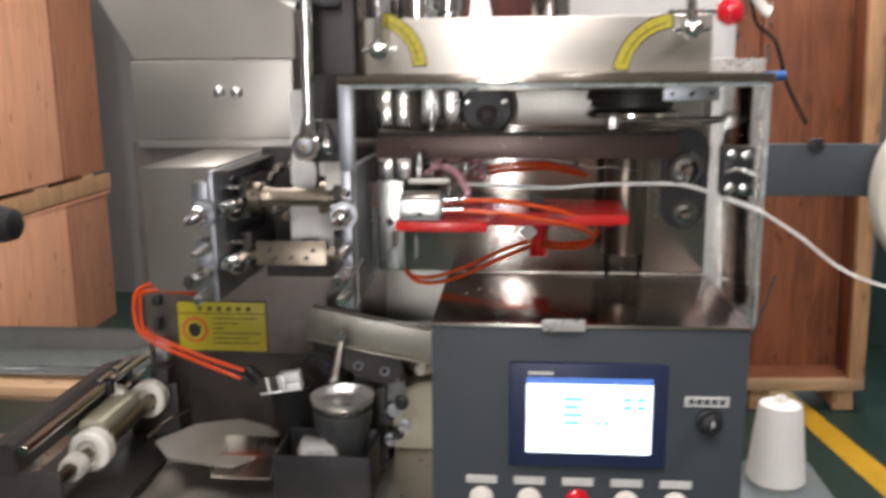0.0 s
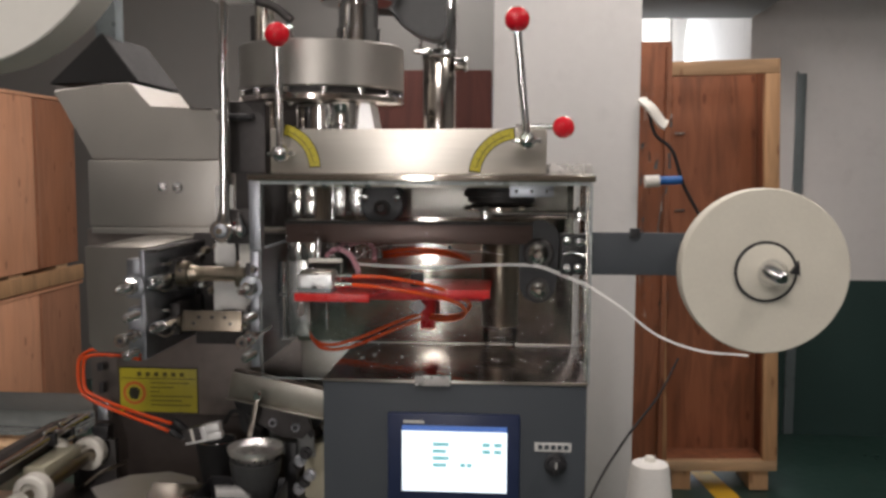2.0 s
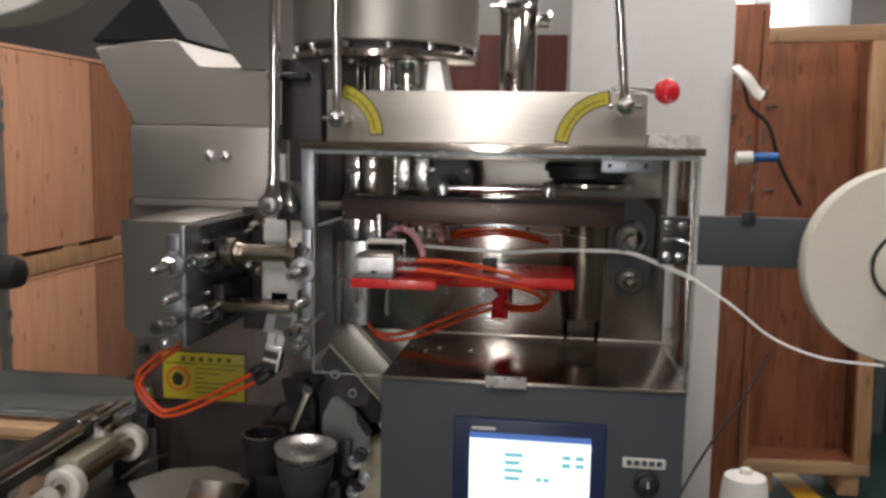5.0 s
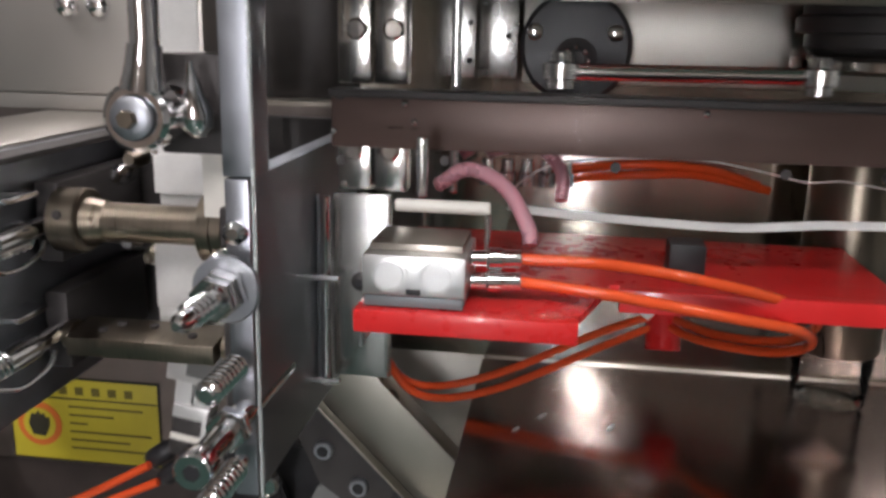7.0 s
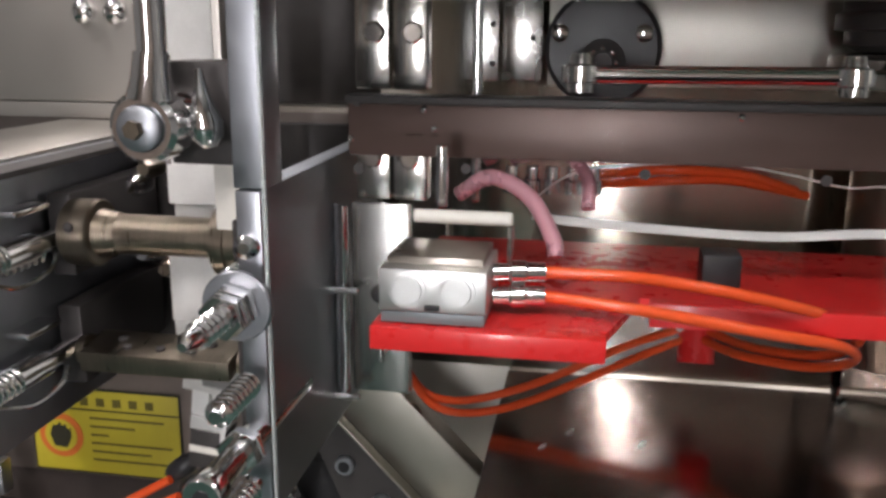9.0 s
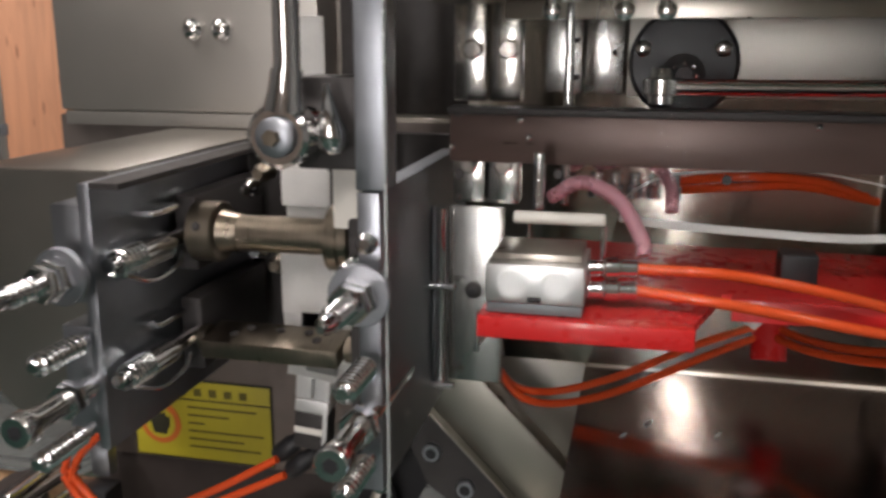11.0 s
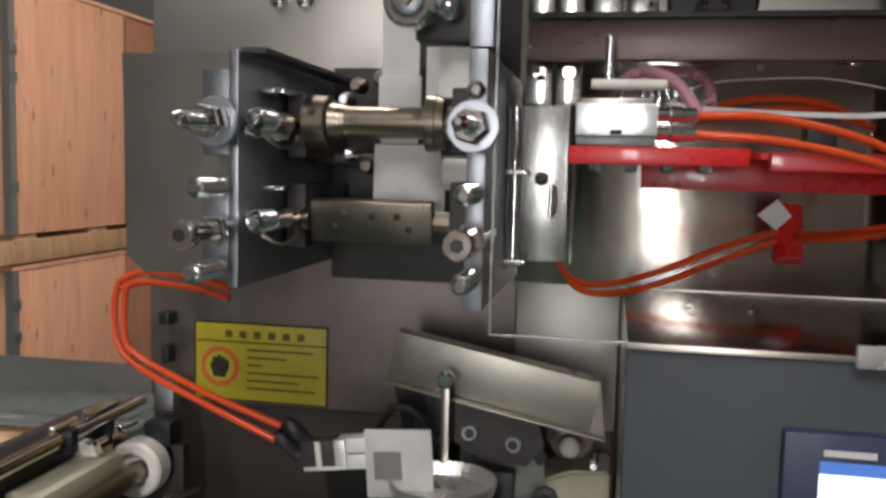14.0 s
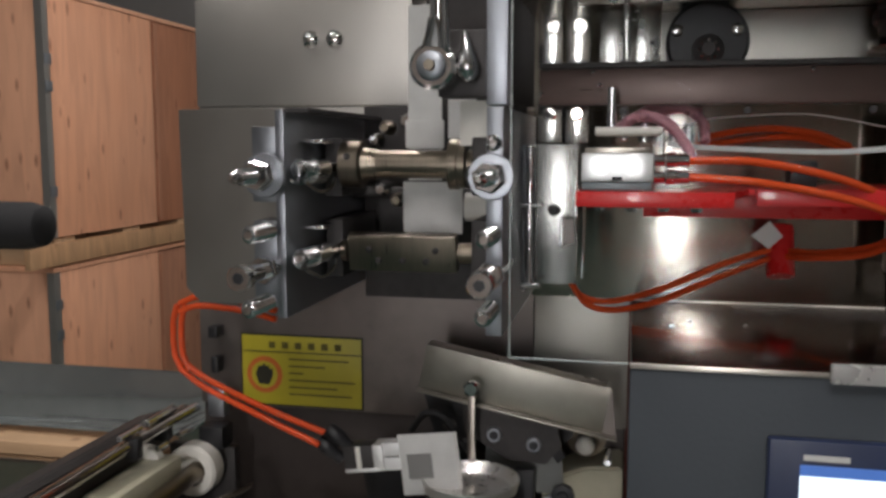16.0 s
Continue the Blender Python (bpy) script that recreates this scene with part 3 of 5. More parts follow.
hg = part("hinge", box(0.168, 0.232, 1.0605, 1.066, 1.4575, 1.4745, 0.001), ZINC, cover, "small steel hinge")
for i in range(3):
    part("screw", ball((0.178 + i * 0.022, 1.0595, 1.466), 0.003), CHROME, hg)
part("bottom_edge", box(-0.198, -0.110, 1.0502, 1.0538, 1.1845, 1.1858, 0.0006), EDGE, cover, "pale cut edge of the pane")
part("side_edge", box(-0.1994, -0.1982, 1.0502, 1.0538, 1.1845, 1.478, 0.0006), EDGE, cover, "pale cut edge of the pane")
part("side_edge", box(0.2848, 0.2872, 1.0505, 1.0538, 1.186, 1.478, 0.0006), EDGE, cover, "pale cut edge of the pane")
part("top_edge", box(-0.198, 0.284, 1.0485, 1.0503, 1.4745, 1.4795, 0.0006), EDGE, cover, "pale cut edge of the pane")
part("upper_box", box(0.225, 0.290, 1.09, 1.38, 1.490, 1.506, 0.003), PLASTICW, cover, "crumpled clear film on the top frame")

# ---------------------------------------------------------------- inside the cover
rail = thing("cross_rail", (0.0, 1.17, 1.38), "dark brown steel cross rail inside the cover", "rail")
part("rail", box(-0.190, 0.205, 1.165, 1.180, 1.3795, 1.4095, 0.001), BROWNBAR, rail)
part("rail_lip", box(-0.190, 0.205, 1.158, 1.180, 1.4098, 1.4145, 0.001), DARKSTEEL, rail)
for xx, zz in ((-0.184, 1.411), (-0.183, 1.372), (-0.120, 1.374), (-0.02, 1.374), (0.075, 1.374), (0.13, 1.374)):
    part("bolt", hexnut((xx, 1.1645, zz), (0, -1, 0), 0.0034, 0.003), DARKSTEEL, rail)
for xx, zz in ((-0.145, 1.4068), (-0.139, 1.3960), (0.029, 1.4062), (-0.188, 1.389)):
    part("screw", ball((xx, 1.1648, zz), 0.0022), CHROME, rail, "bright small screw")
clipu = part("saddle_clip", box(0.040, 0.066, 1.196, 1.199, 1.380, 1.396, 0.0008), DARKSTEEL, rail)
part("clip_bolt", turned((0.0535, 1.1955, 1.3865), (0.0535, 1.186, 1.3865), [(0, 0.0078), (0.004, 0.0078), (0.005, 0.005), (0.0095, 0.0045)], 16), CHROME, clipu)
pul = thing("drive_pulley", (0.217, 1.17, 1.29), "rounded black plate with two steel guide wheels", "pulley")
arc = [(0.2165 + 0.032 * math.cos(radians(a)), 1.388 + 0.030 * math.sin(radians(a))) for a in range(180, -1, -15)]
arc += [(0.2145 + 0.029 * math.cos(radians(a)), 1.316 + 0.030 * math.sin(radians(a))) for a in range(0, -181, -15)]
part("plate", prism(arc, 1.168, 1.178, 0.0015), BLACK, pul)
for zz, rr in ((1.366, 0.021), (1.309, 0.016)):
    w = part("wheel", turned((0.2145, 1.1675, zz), (0.2145, 1.136, zz), [(0, rr), (0.008, rr), (0.010, rr * 0.75), (0.016, rr * 0.75), (0.018, rr * 0.4), (0.028, rr * 0.34), (0.030, rr * 0.25)], 32), POLISH, pul, "steel guide wheel")
    part("rim", turned((0.2145, 1.160, zz), (0.2145, 1.153, zz), [(0, rr * 0.98), (0.003, rr * 1.15), (0.007, rr * 0.98)], 32), DARKSTEEL, w)
clampb = thing("tape_clamp", (0.262, 1.1, 1.34), "black and chrome tape clamp beside the inlet", "clamp")
part("body", box(0.245, 0.283, 1.085, 1.11, 1.342, 1.402, 0.002), BLACK, clampb)
for xx, zz in ((0.254, 1.393), (0.272, 1.391), (0.254, 1.352), (0.27, 1.352)):
    part("bolt", turned((xx, 1.0855, zz), (xx, 1.075, zz), [(0, 0.0065), (0.005, 0.0065), (0.0065, 0.0045)]), CHROME, clampb)
part("lever", hose([(0.248, 1.08, 1.372), (0.262, 1.075, 1.376), (0.280, 1.07, 1.370)], 0.003), CHROME, clampb)

beam = thing("red_beam", (0.0, 1.2, 1.29), "red enamelled beam carrying the valve block", "beam")
part("front_bar", box(-0.1515, -0.0385, 1.0600, 1.072, 1.3000, 1.3115, 0.0008), RED, beam)
part("plate", prism([(-0.1515, 1.0725), (-0.0385, 1.0725), (-0.02, 1.135), (0.140, 1.135), (0.140, 1.26), (-0.1515, 1.26)], 1.3065, 1.3110, axis="z"), RED, beam)
part("rear_bar", box(-0.015, 0.140, 1.124, 1.1345, 1.2985, 1.3115, 0.0008), RED, beam)
part("web", box(-0.10, 0.13, 1.20, 1.206, 1.283, 1.306, 0.0008), RED, beam)
for i in range(4):
    part("bolt", hexnut((-0.135 + i * 0.024, 1.085, 1.3063), (0, 0, -1), 0.0045, 0.011), CHROME, beam)
part("bracket", box(-0.09, 0.12, 1.2605, 1.339, 1.300, 1.3065, 0.001), STEEL, beam)

valve = thing("valve_block", (-0.12, 1.08, 1.312), "pale aluminium twin valve block on the red beam", "valve")
part("body", box(-0.148, -0.0955, 1.066, 1.115, 1.3185, 1.3395, 0.0008), VALVEM, valve)
part("foot", box(-0.1475, -0.0965, 1.067, 1.115, 1.3122, 1.318, 0.0006), FRAMEGREY, valve)
part("cap", box(-0.146, -0.098, 1.075, 1.115, 1.3398, 1.3435, 0.0008), STEEL_H, valve)
dv = Vector((1, 0, 0))
nv = Vector((dv.y, -dv.x, 0))
for s in (0.013, 0.037):
    c = Vector((-0.147, 1.066, 1.3295)) + dv * s
    part("port", turned(c + nv * 0.0002, c + nv * 0.004, [(0, 0.0092), (0.0012, 0.0092), (0.0013, 0.0075), (0.0022, 0.0072)]), VALVEM, valve, "round port cap")
part("slot", box(-0.1255, -0.1180, 1.0652, 1.068, 1.3192, 1.3222, 0.0004), BLACK, valve)
part("bar", rod((-0.140, 1.112, 1.3562), (-0.088, 1.112, 1.3562), 0.0036), WHITEP, valve, "pale stop bar")
part("pin", rod((-0.0885, 1.108, 1.354), (-0.0885, 1.108, 1.334), 0.0018), CHROME, valve)
part("pin", rod((-0.128, 1.128, 1.358), (-0.128, 1.128, 1.392), 0.0035), CHROME, valve)
for i, zz in enumerate((1.334, 1.3215)):
    f = Vector((-0.0952, 1.090, zz))
    part("fitting", turned(f, f + Vector((0.0275, 0.004, 0)), [(0, 0.0045), (0.008, 0.0045), (0.009, 0.006), (0.016, 0.006), (0.017, 0.005), (0.026, 0.005)], 12), CHROME, valve, "chrome push-in fitting")

hz = thing("hose_bundle", (0.0, 1.15, 1.27), "orange air hoses looped inside the cover", "hose")
part("hose", hose([(-0.069, 1.094, 1.334), (-0.02, 1.095, 1.333), (0.04, 1.11, 1.321), (0.085, 1.14, 1.303), (0.106, 1.175, 1.282), (0.094, 1.20, 1.262), (0.06, 1.24, 1.250), (0.03, 1.29, 1.246)], 0.0031), HOSE, hz)
part("hose", hose([(-0.069, 1.094, 1.3215), (-0.02, 1.09, 1.318), (0.04, 1.10, 1.307), (0.085, 1.13, 1.292), (0.100, 1.165, 1.272), (0.085, 1.20, 1.254), (0.05, 1.24, 1.245), (0.028, 1.29, 1.240)], 0.0031), HOSE, hz)
part("hose", hose([(0.030, 1.285, 1.250), (-0.02, 1.265, 1.236), (-0.08, 1.245, 1.212), (-0.125, 1.235, 1.200), (-0.152, 1.228, 1.204), (-0.166, 1.222, 1.222), (-0.172, 1.22, 1.238)], 0.0029), HOSE, hz)
part("hose", hose([(0.030, 1.285, 1.242), (-0.02, 1.26, 1.226), (-0.08, 1.24, 1.202), (-0.12, 1.23, 1.193), (-0.147, 1.225, 1.197), (-0.162, 1.22, 1.216), (-0.170, 1.218, 1.236)], 0.0029), HOSE, hz)
part("cable_tie", rod((0.030, 1.278, 1.222), (0.030, 1.296, 1.268), 0.013), RED, hz, "red clamp band")
part("collar", turned((-0.173, 1.219, 1.236), (-0.175, 1.218, 1.252), [(0, 0.005), (0.012, 0.005), (0.016, 0.003)], 12), WHITEP, hz, "white hose collar")
part("hose", hose([(-0.05, 1.29, 1.352), (0.0, 1.27, 1.361), (0.05, 1.28, 1.358), (0.09, 1.30, 1.345)], 0.0032), HOSE, hz)
part("hose", hose([(-0.05, 1.295, 1.345), (0.0, 1.28, 1.352), (0.045, 1.285, 1.353), (0.10, 1.31, 1.34)], 0.0032), HOSE, hz)
tag0 = thing("paper_scrap", (0.0, 1.12, 1.29), "folded white paper scrap stuck on the hose clamp", "paper")
part("scrap", prism([(0.000, 1.262), (0.016, 1.250), (0.028, 1.262), (0.016, 1.276)], 1.262, 1.2635), PAPER, tag0)
ph = thing("pink_hose", (-0.1, 1.17, 1.35), "soft pink suction hoses above the valve block", "hose")
part("hose", hose([(-0.125, 1.17, 1.358), (-0.105, 1.16, 1.370), (-0.082, 1.145, 1.362), (-0.068, 1.13, 1.343), (-0.066, 1.125, 1.334)], 0.0046), PINK, ph)
part("hose", hose([(-0.10, 1.24, 1.37), (-0.07, 1.22, 1.378), (-0.052, 1.20, 1.366), (-0.05, 1.19, 1.348)], 0.0042), PINK, ph)
part("hose", hose([(-0.12, 1.25, 1.365), (-0.09, 1.25, 1.382), (-0.05, 1.24, 1.376)], 0.0036), PINK, ph)
for i in range(5):
    part("fitting", turned((-0.10 + i * 0.013, 1.235, 1.349), (-0.10 + i * 0.013, 1.235, 1.37), [(0, 0.006), (0.008, 0.006), (0.009, 0.0045), (0.017, 0.0045)], 12), CHROME, ph, "chrome fitting")

vp = thing("hinge_plate", (-0.175, 1.17, 1.22), "bent stainless bracket plate beside the valve", "bracket")
part("plate", box(-0.1955, -0.1575, 1.188, 1.192, 1.222, 1.3465, 0.0008), PLATEH, vp)
part("lip", box(-0.1595, -0.1575, 1.180, 1.1878, 1.225, 1.3465, 0.0005), PLATEH, vp)
part("pin", rod((-0.1985, 1.180, 1.218), (-0.1985, 1.180, 1.346), 0.0030), CHROME, vp, "bright hinge pin")
part("second_pin", rod((-0.2045, 1.186, 1.215), (-0.2045, 1.186, 1.346), 0.0018), ZINC, vp)
for zz in (1.293, 1.222):
    part("cross_pin", rod((-0.207, 1.176, zz), (-0.188, 1.176, zz), 0.0024), CHROME, vp)
part("screw", turned((-0.1775, 1.188, 1.2885), (-0.1775, 1.183, 1.2885), [(0, 0.0058), (0.002, 0.0058), (0.003, 0.0045)]), DARKSTEEL, vp)
part("socket", turned((-0.1775, 1.1829, 1.2885), (-0.1775, 1.1823, 1.2885), [(0, 0.0028), (0.0005, 0.0028)], 6), BLACK, vp)
part("dark_web", box(-0.1955, -0.1585, 1.215, 1.222, 1.3475, 1.3795, 0.001), DARKSTEEL, vp)
for x0, x1 in ((-0.194, -0.1725), (-0.1700, -0.1495)):
    blk = part("guide_block", box(x0, x1, 1.196, 1.214, 1.3475, 1.385, 0.0012), PLATEM, vp, "mirror-polished guide block")
    xm = (x0 + x1) / 2
    part("bolt", turned((xm, 1.196, 1.3735), (xm, 1.1915, 1.3735), [(0, 0.0062), (0.0025, 0.0062), (0.004, 0.0048)], 18), POLISH, blk)
    ub = part("upper_block", box(x0, x1, 1.196, 1.214, 1.4155, 1.478, 0.0012), PLATEM, vp, "mirror-polished guide block")
    part("bolt", turned((xm + 0.002, 1.196, 1.449), (xm + 0.002, 1.1915, 1.449), [(0, 0.0068), (0.0025, 0.0068), (0.004, 0.0052)], 18), POLISH, ub)
part("lifter_pin", rod((-0.118, 1.19, 1.350), (-0.118, 1.19, 1.478), 0.0030), CHROME, vp, "thin bright lifter pin")

gb = thing("black_gearbox", (-0.045, 1.27, 1.40), "round black gearbox with bolted face", "gearbox")
part("body", turned((-0.046, 1.335, 1.440), (-0.046, 1.25, 1.440), [(0, 0.034), (0.06, 0.034), (0.064, 0.037), (0.082, 0.037), (0.085, 0.034)], 40), BLACK, gb)
part("shaft_housing", box(-0.069, -0.027, 1.262, 1.33, 1.474, 1.4795, 0.001), BLACK, gb)
part("hub", turned((-0.046, 1.2498, 1.432), (-0.046, 1.235, 1.432), [(0, 0.0145), (0.004, 0.0145), (0.005, 0.011), (0.009, 0.0115), (0.011, 0.0065), (0.013, 0.006)], 28), DARKSTEEL, gb, "machined steel hub")
for a in (22, 158):
    xx, zz = -0.047 + 0.0285 * math.cos(radians(a)), 1.439 + 0.0285 * math.sin(radians(a))
    part("bolt", turned((xx, 1.2498, zz), (xx, 1.244, zz), [(0, 0.0055), (0.003, 0.0055), (0.004, 0.003)]), CHROME, gb)
for k in range(8):
    a = k * math.pi / 4
    part("hub_screw", ball((-0.046 + 0.0082 * math.cos(a), 1.2395, 1.432 + 0.0082 * math.sin(a)), 0.0018), CHROME, gb)
up = thing("upper_carriage", (0.1, 1.27, 1.43), "dark upper carriage with steel blocks under the cover", "carriage")
part("turret", turned((0.155, 1.25, 1.440), (0.155, 1.25, 1.470), [(0, 0.05), (0.004, 0.056), (0.012, 0.056), (0.013, 0.062), (0.022, 0.062), (0.024, 0.058), (0.030, 0.058)], 36), DARKSTEEL, up)
part("rim", turned((0.155, 1.25, 1.428), (0.155, 1.25, 1.4395), [(0, 0.056), (0.003, 0.064), (0.008, 0.064), (0.011, 0.060)], 36), POLISH, up, "polished steel rim")
part("hanger", box(-0.16, 0.22, 1.19, 1.198, 1.468, 1.479, 0.001), STEEL_H, up)
part("panel", box(-0.146, -0.118, 1.300, 1.305, 1.416, 1.478, 0.001), PLATEH, up, "satin steel panel")
part("panel", box(-0.116, -0.088, 1.306, 1.311, 1.416, 1.478, 0.001), PLATEH, up, "satin steel panel")
# Added sheet: the upper back plate's reflected light is put into its pale tone
part("brightening_sheet", box(-0.085, 0.27, 1.334, 1.338, 1.412, 1.479, 0.001), REARSHEET, up, "pale sheet added to brighten the upper back plate")
for xx, zz in ((-0.122, 1.428), (-0.122, 1.455), (-0.094, 1.446)):
    part("screw", ball((xx, 1.3005, zz), 0.0022), DARKSTEEL, up)
for xx in (-0.13, -0.085, -0.06):
    part("bolt", turned((xx, 1.19, 1.473), (xx, 1.183, 1.473), [(0, 0.006), (0.003, 0.006), (0.004, 0.004)]), CHROME, up)
bin_ = thing("steel_cylinder", (0.155, 1.30, 1.186), "polished steel cylinder with clear cup at its foot", "cylinder")
part("shell", turned((0.155, 1.295, 1.228), (0.155, 1.295, 1.378), [(0, 0.030), (0.002, 0.031), (0.148, 0.031), (0.15, 0.030)], 32), BRASSY, bin_)
part("cup", turned((0.155, 1.295, 1.1855), (0.155, 1.295, 1.2275), [(0, 0.022), (0.002, 0.026), (0.040, 0.029), (0.0415, 0.028)], 32), WRAP, bin_, "clear plastic cup")
part("sensor", box(0.013, 0.034, 1.150, 1.172, 1.3118, 1.333, 0.002), BLACK, bin_, "small black sensor")
for i, (xx, yy) in enumerate(((-0.075, 1.20), (-0.058, 1.225), (-0.010, 1.215))):
    ch = thing("paper_chip", (xx, yy, 1.1848), "tiny white paper chip lying on the steel tray", "paper chip", "paper chips")
    part("chip", prism([(xx, yy), (xx + 0.003, yy + 0.002), (xx + 0.005, yy + 0.007), (xx + 0.002, yy + 0.005)], 1.1848, 1.1856, axis="z"), PAPER, ch)
tape = thing("tag_tape", (0.1, 1.2, 1.33), "white paper tape running through the cover", "tape")
part("tape", hose([(-0.082, 1.17, 1.347), (-0.062, 1.17, 1.3445), (0.0, 1.17, 1.3415), (0.055, 1.17, 1.3405), (0.107, 1.17, 1.3445), (0.17, 1.155, 1.348), (0.214, 1.148, 1.347), (0.25, 1.09, 1.340), (0.284, 1.05, 1.330)], 0.0030, 8, 8, 0.12), FILTER, tape)
part("tape", hose([(0.284, 1.05, 1.330), (0.33, 1.045, 1.300), (0.38, 1.043, 1.262), (0.44, 1.042, 1.240), (0.51, 1.04, 1.2345)], 0.0019, 8, 8, 0.15), FILTER, tape)
th = thing("thread", (0.0, 1.22, 1.36), "thin white thread strung through the cover", "thread")
part("thread", hose([(-0.087, 1.22, 1.345), (-0.065, 1.22, 1.362), (-0.038, 1.22, 1.3697), (0.029, 1.22, 1.3728), (0.068, 1.22, 1.368), (0.101, 1.22, 1.3613), (0.125, 1.22, 1.3625), (0.16, 1.21, 1.358)], 0.0007, 6), PAPER, th)

# ---------------------------------------------------------------- dosing head on top
head = thing("dosing_unit", (0.02, 1.2, 1.49), "brushed stainless head box with adjusting levers", "dosing machine")
part("case", box(-0.185, 0.221, 1.062, 1.36, 1.490, 1.556, 0.003), HEADSTEEL, head)
for (cx, cz, bx, bz, a0, a1, ocx, ocz, r0, r1) in ((-0.163, 1.519, -0.160, 1.675, 2, 76, -0.176, 1.499, 0.050, 0.065), (0.192, 1.538, 0.176, 1.693, 96, 172, 0.180, 1.486, 0.056, 0.071)):
    part("scale", arc_plate(ocx, ocz, r0, r1, a0, a1, 1.0605, 1.0618), YELLOW, head, "yellow printed arc scale")
    part("scale_border", arc_plate(ocx, ocz, r0 - 0.0014, r1 + 0.0014, a0 - 2, a1 + 2, 1.0612, 1.0619), INK, head)
    part("scale_line", arc_plate(ocx, ocz, r0 + 0.005, r0 + 0.0065, a0 + 6, a1 - 6, 1.0602, 1.0604), INKPALE, head)
    for k in range(7):
        aa = radians(a0 + (a1 - a0) * (k + 0.5) / 7)
        part("tick", rod((ocx + (r0 + 0.003) * math.cos(aa), 1.0603, ocz + (r0 + 0.003) * math.sin(aa)), (ocx + (r1 - 0.003) * math.cos(aa), 1.0603, ocz + (r1 - 0.003) * math.sin(aa)), 0.0004, 6), INKPALE, head)
    arm = part("lever", rod((cx, 1.035, cz), (bx, 1.015, bz), 0.0055), CHROME, head, "chrome lever with red ball knob")
    part("knob", ball((bx, 1.014, bz + 0.010), 0.0175), BALLRED, arm, "glossy red ball knob")
    part("hub", ball((cx, 1.035, cz), 0.0125), CHROME, arm)
    part("shaft", rod((cx, 1.0615, cz), (cx, 1.03, cz), 0.007), CHROME, arm)
    part("set_screw", rod((cx - 0.02, 1.037, cz), (cx + 0.02, 1.037, cz), 0.003), CHROME, arm)
sk = part("side_lever", rod((0.175, 1.10, 1.560), (0.240, 1.10, 1.560), 0.004), CHROME, head, "short chrome lever with red ball")
part("knob", ball((0.247, 1.10, 1.560), 0.0165), BALLRED, sk, "glossy red ball knob")
part("spindle", rod((0.10, 1.25, 1.5565), (0.10, 1.25, 1.562), 0.07), POLISH, head)

dt = thing("dosing_turntable", (-0.118, 1.19, 1.557), "round brushed steel dosing turntable on its hub", "turntable")
part("drum", turned((-0.119, 1.185, 1.632), (-0.119, 1.185, 1.700), [(0, 0.128), (0.002, 0.130), (0.066, 0.130), (0.068, 0.128)], 64), CASING, dt)
part("gap_ring", turned((-0.119, 1.185, 1.622), (-0.119, 1.185, 1.6315), [(0, 0.120), (0.0095, 0.120)], 48), DARKSTEEL, dt)
part("base_disc", turned((-0.119, 1.185, 1.611), (-0.119, 1.185, 1.6215), [(0, 0.128), (0.002, 0.131), (0.0085, 0.131), (0.0105, 0.129)], 64), POLISH, dt)
for k in range(14):
    a = k * 2 * math.pi / 14
    part("stud", rod((-0.119 + 0.125 * math.cos(a), 1.185 + 0.125 * math.sin(a), 1.6218), (-0.119 + 0.125 * math.cos(a), 1.185 + 0.125 * math.sin(a), 1.6312), 0.006, 10), CHROME, dt)
part("hub", turned((-0.119, 1.185, 1.5575), (-0.119, 1.185, 1.6105), [(0, 0.052), (0.006, 0.052), (0.008, 0.042), (0.05, 0.042), (0.053, 0.046)], 32), CHROME, dt)
part("drop_tube", turned((-0.075, 1.12, 1.557), (-0.075, 1.12, 1.610), [(0, 0.016), (0.02, 0.016), (0.022, 0.02), (0.05, 0.02), (0.053, 0.022)], 24), CHROME, dt)
part("drop_tube", turned((-0.225, 1.15, 1.56), (-0.225, 1.15, 1.610), [(0, 0.018), (0.05, 0.022)], 24), DARKSTEEL, dt)
part("chute_guard", prism([(-0.05, 1.557), (-0.02, 1.557), (-0.03, 1.609), (-0.045, 1.609)], 1.10, 1.18), ALU, dt)
part("neck", turned((-0.066, 1.22, 1.7005), (-0.066, 1.22, 1.86), [(0, 0.036), (0.035, 0.036), (0.036, 0.032), (0.075, 0.032), (0.076, 0.06), (0.09, 0.066), (0.159, 0.075)], 36), CHROME, dt, "polished feed neck")
for k, (sx_, sy_) in enumerate(((-0.15, 1.10), (-0.165, 1.16), (-0.205, 1.2))):
    part("bolt", turned((sx_, sy_, 1.7005), (sx_, sy_, 1.725), [(0, 0.007), (0.008, 0.007), (0.009, 0.004), (0.018, 0.004), (0.019, 0.0065), (0.024, 0.005)], 16), CHROME, dt)
dt.location.z -= 0.013 * K
dt.location.x -= 0.013 * K
pc = thing("support_column", (0.047, 1.38, 1.557), "chrome support column with clamp and black arm", "column")
part("sleeve", turned((0.0435, 1.345, 1.557), (0.0435, 1.345, 1.700), [(0, 0.038), (0.006, 0.038), (0.008, 0.0285), (0.139, 0.0285), (0.143, 0.026)], 32), POLISH, pc, "polished sleeve")
part("post", turned((0.0565, 1.345, 1.7005), (0.0565, 1.345, 1.815), [(0, 0.0175), (0.111, 0.0175), (0.1145, 0.0155)], 28), CHROME, pc)
part("collar", turned((0.0435, 1.345, 1.690), (0.0435, 1.345, 1.7045), [(0, 0.0286), (0.002, 0.031), (0.012, 0.031), (0.0145, 0.029)], 32), CHROME, pc)
part("clamp_bolt", rod((0.000, 1.325, 1.702), (0.033, 1.325, 1.702), 0.0045), CHROME, pc)
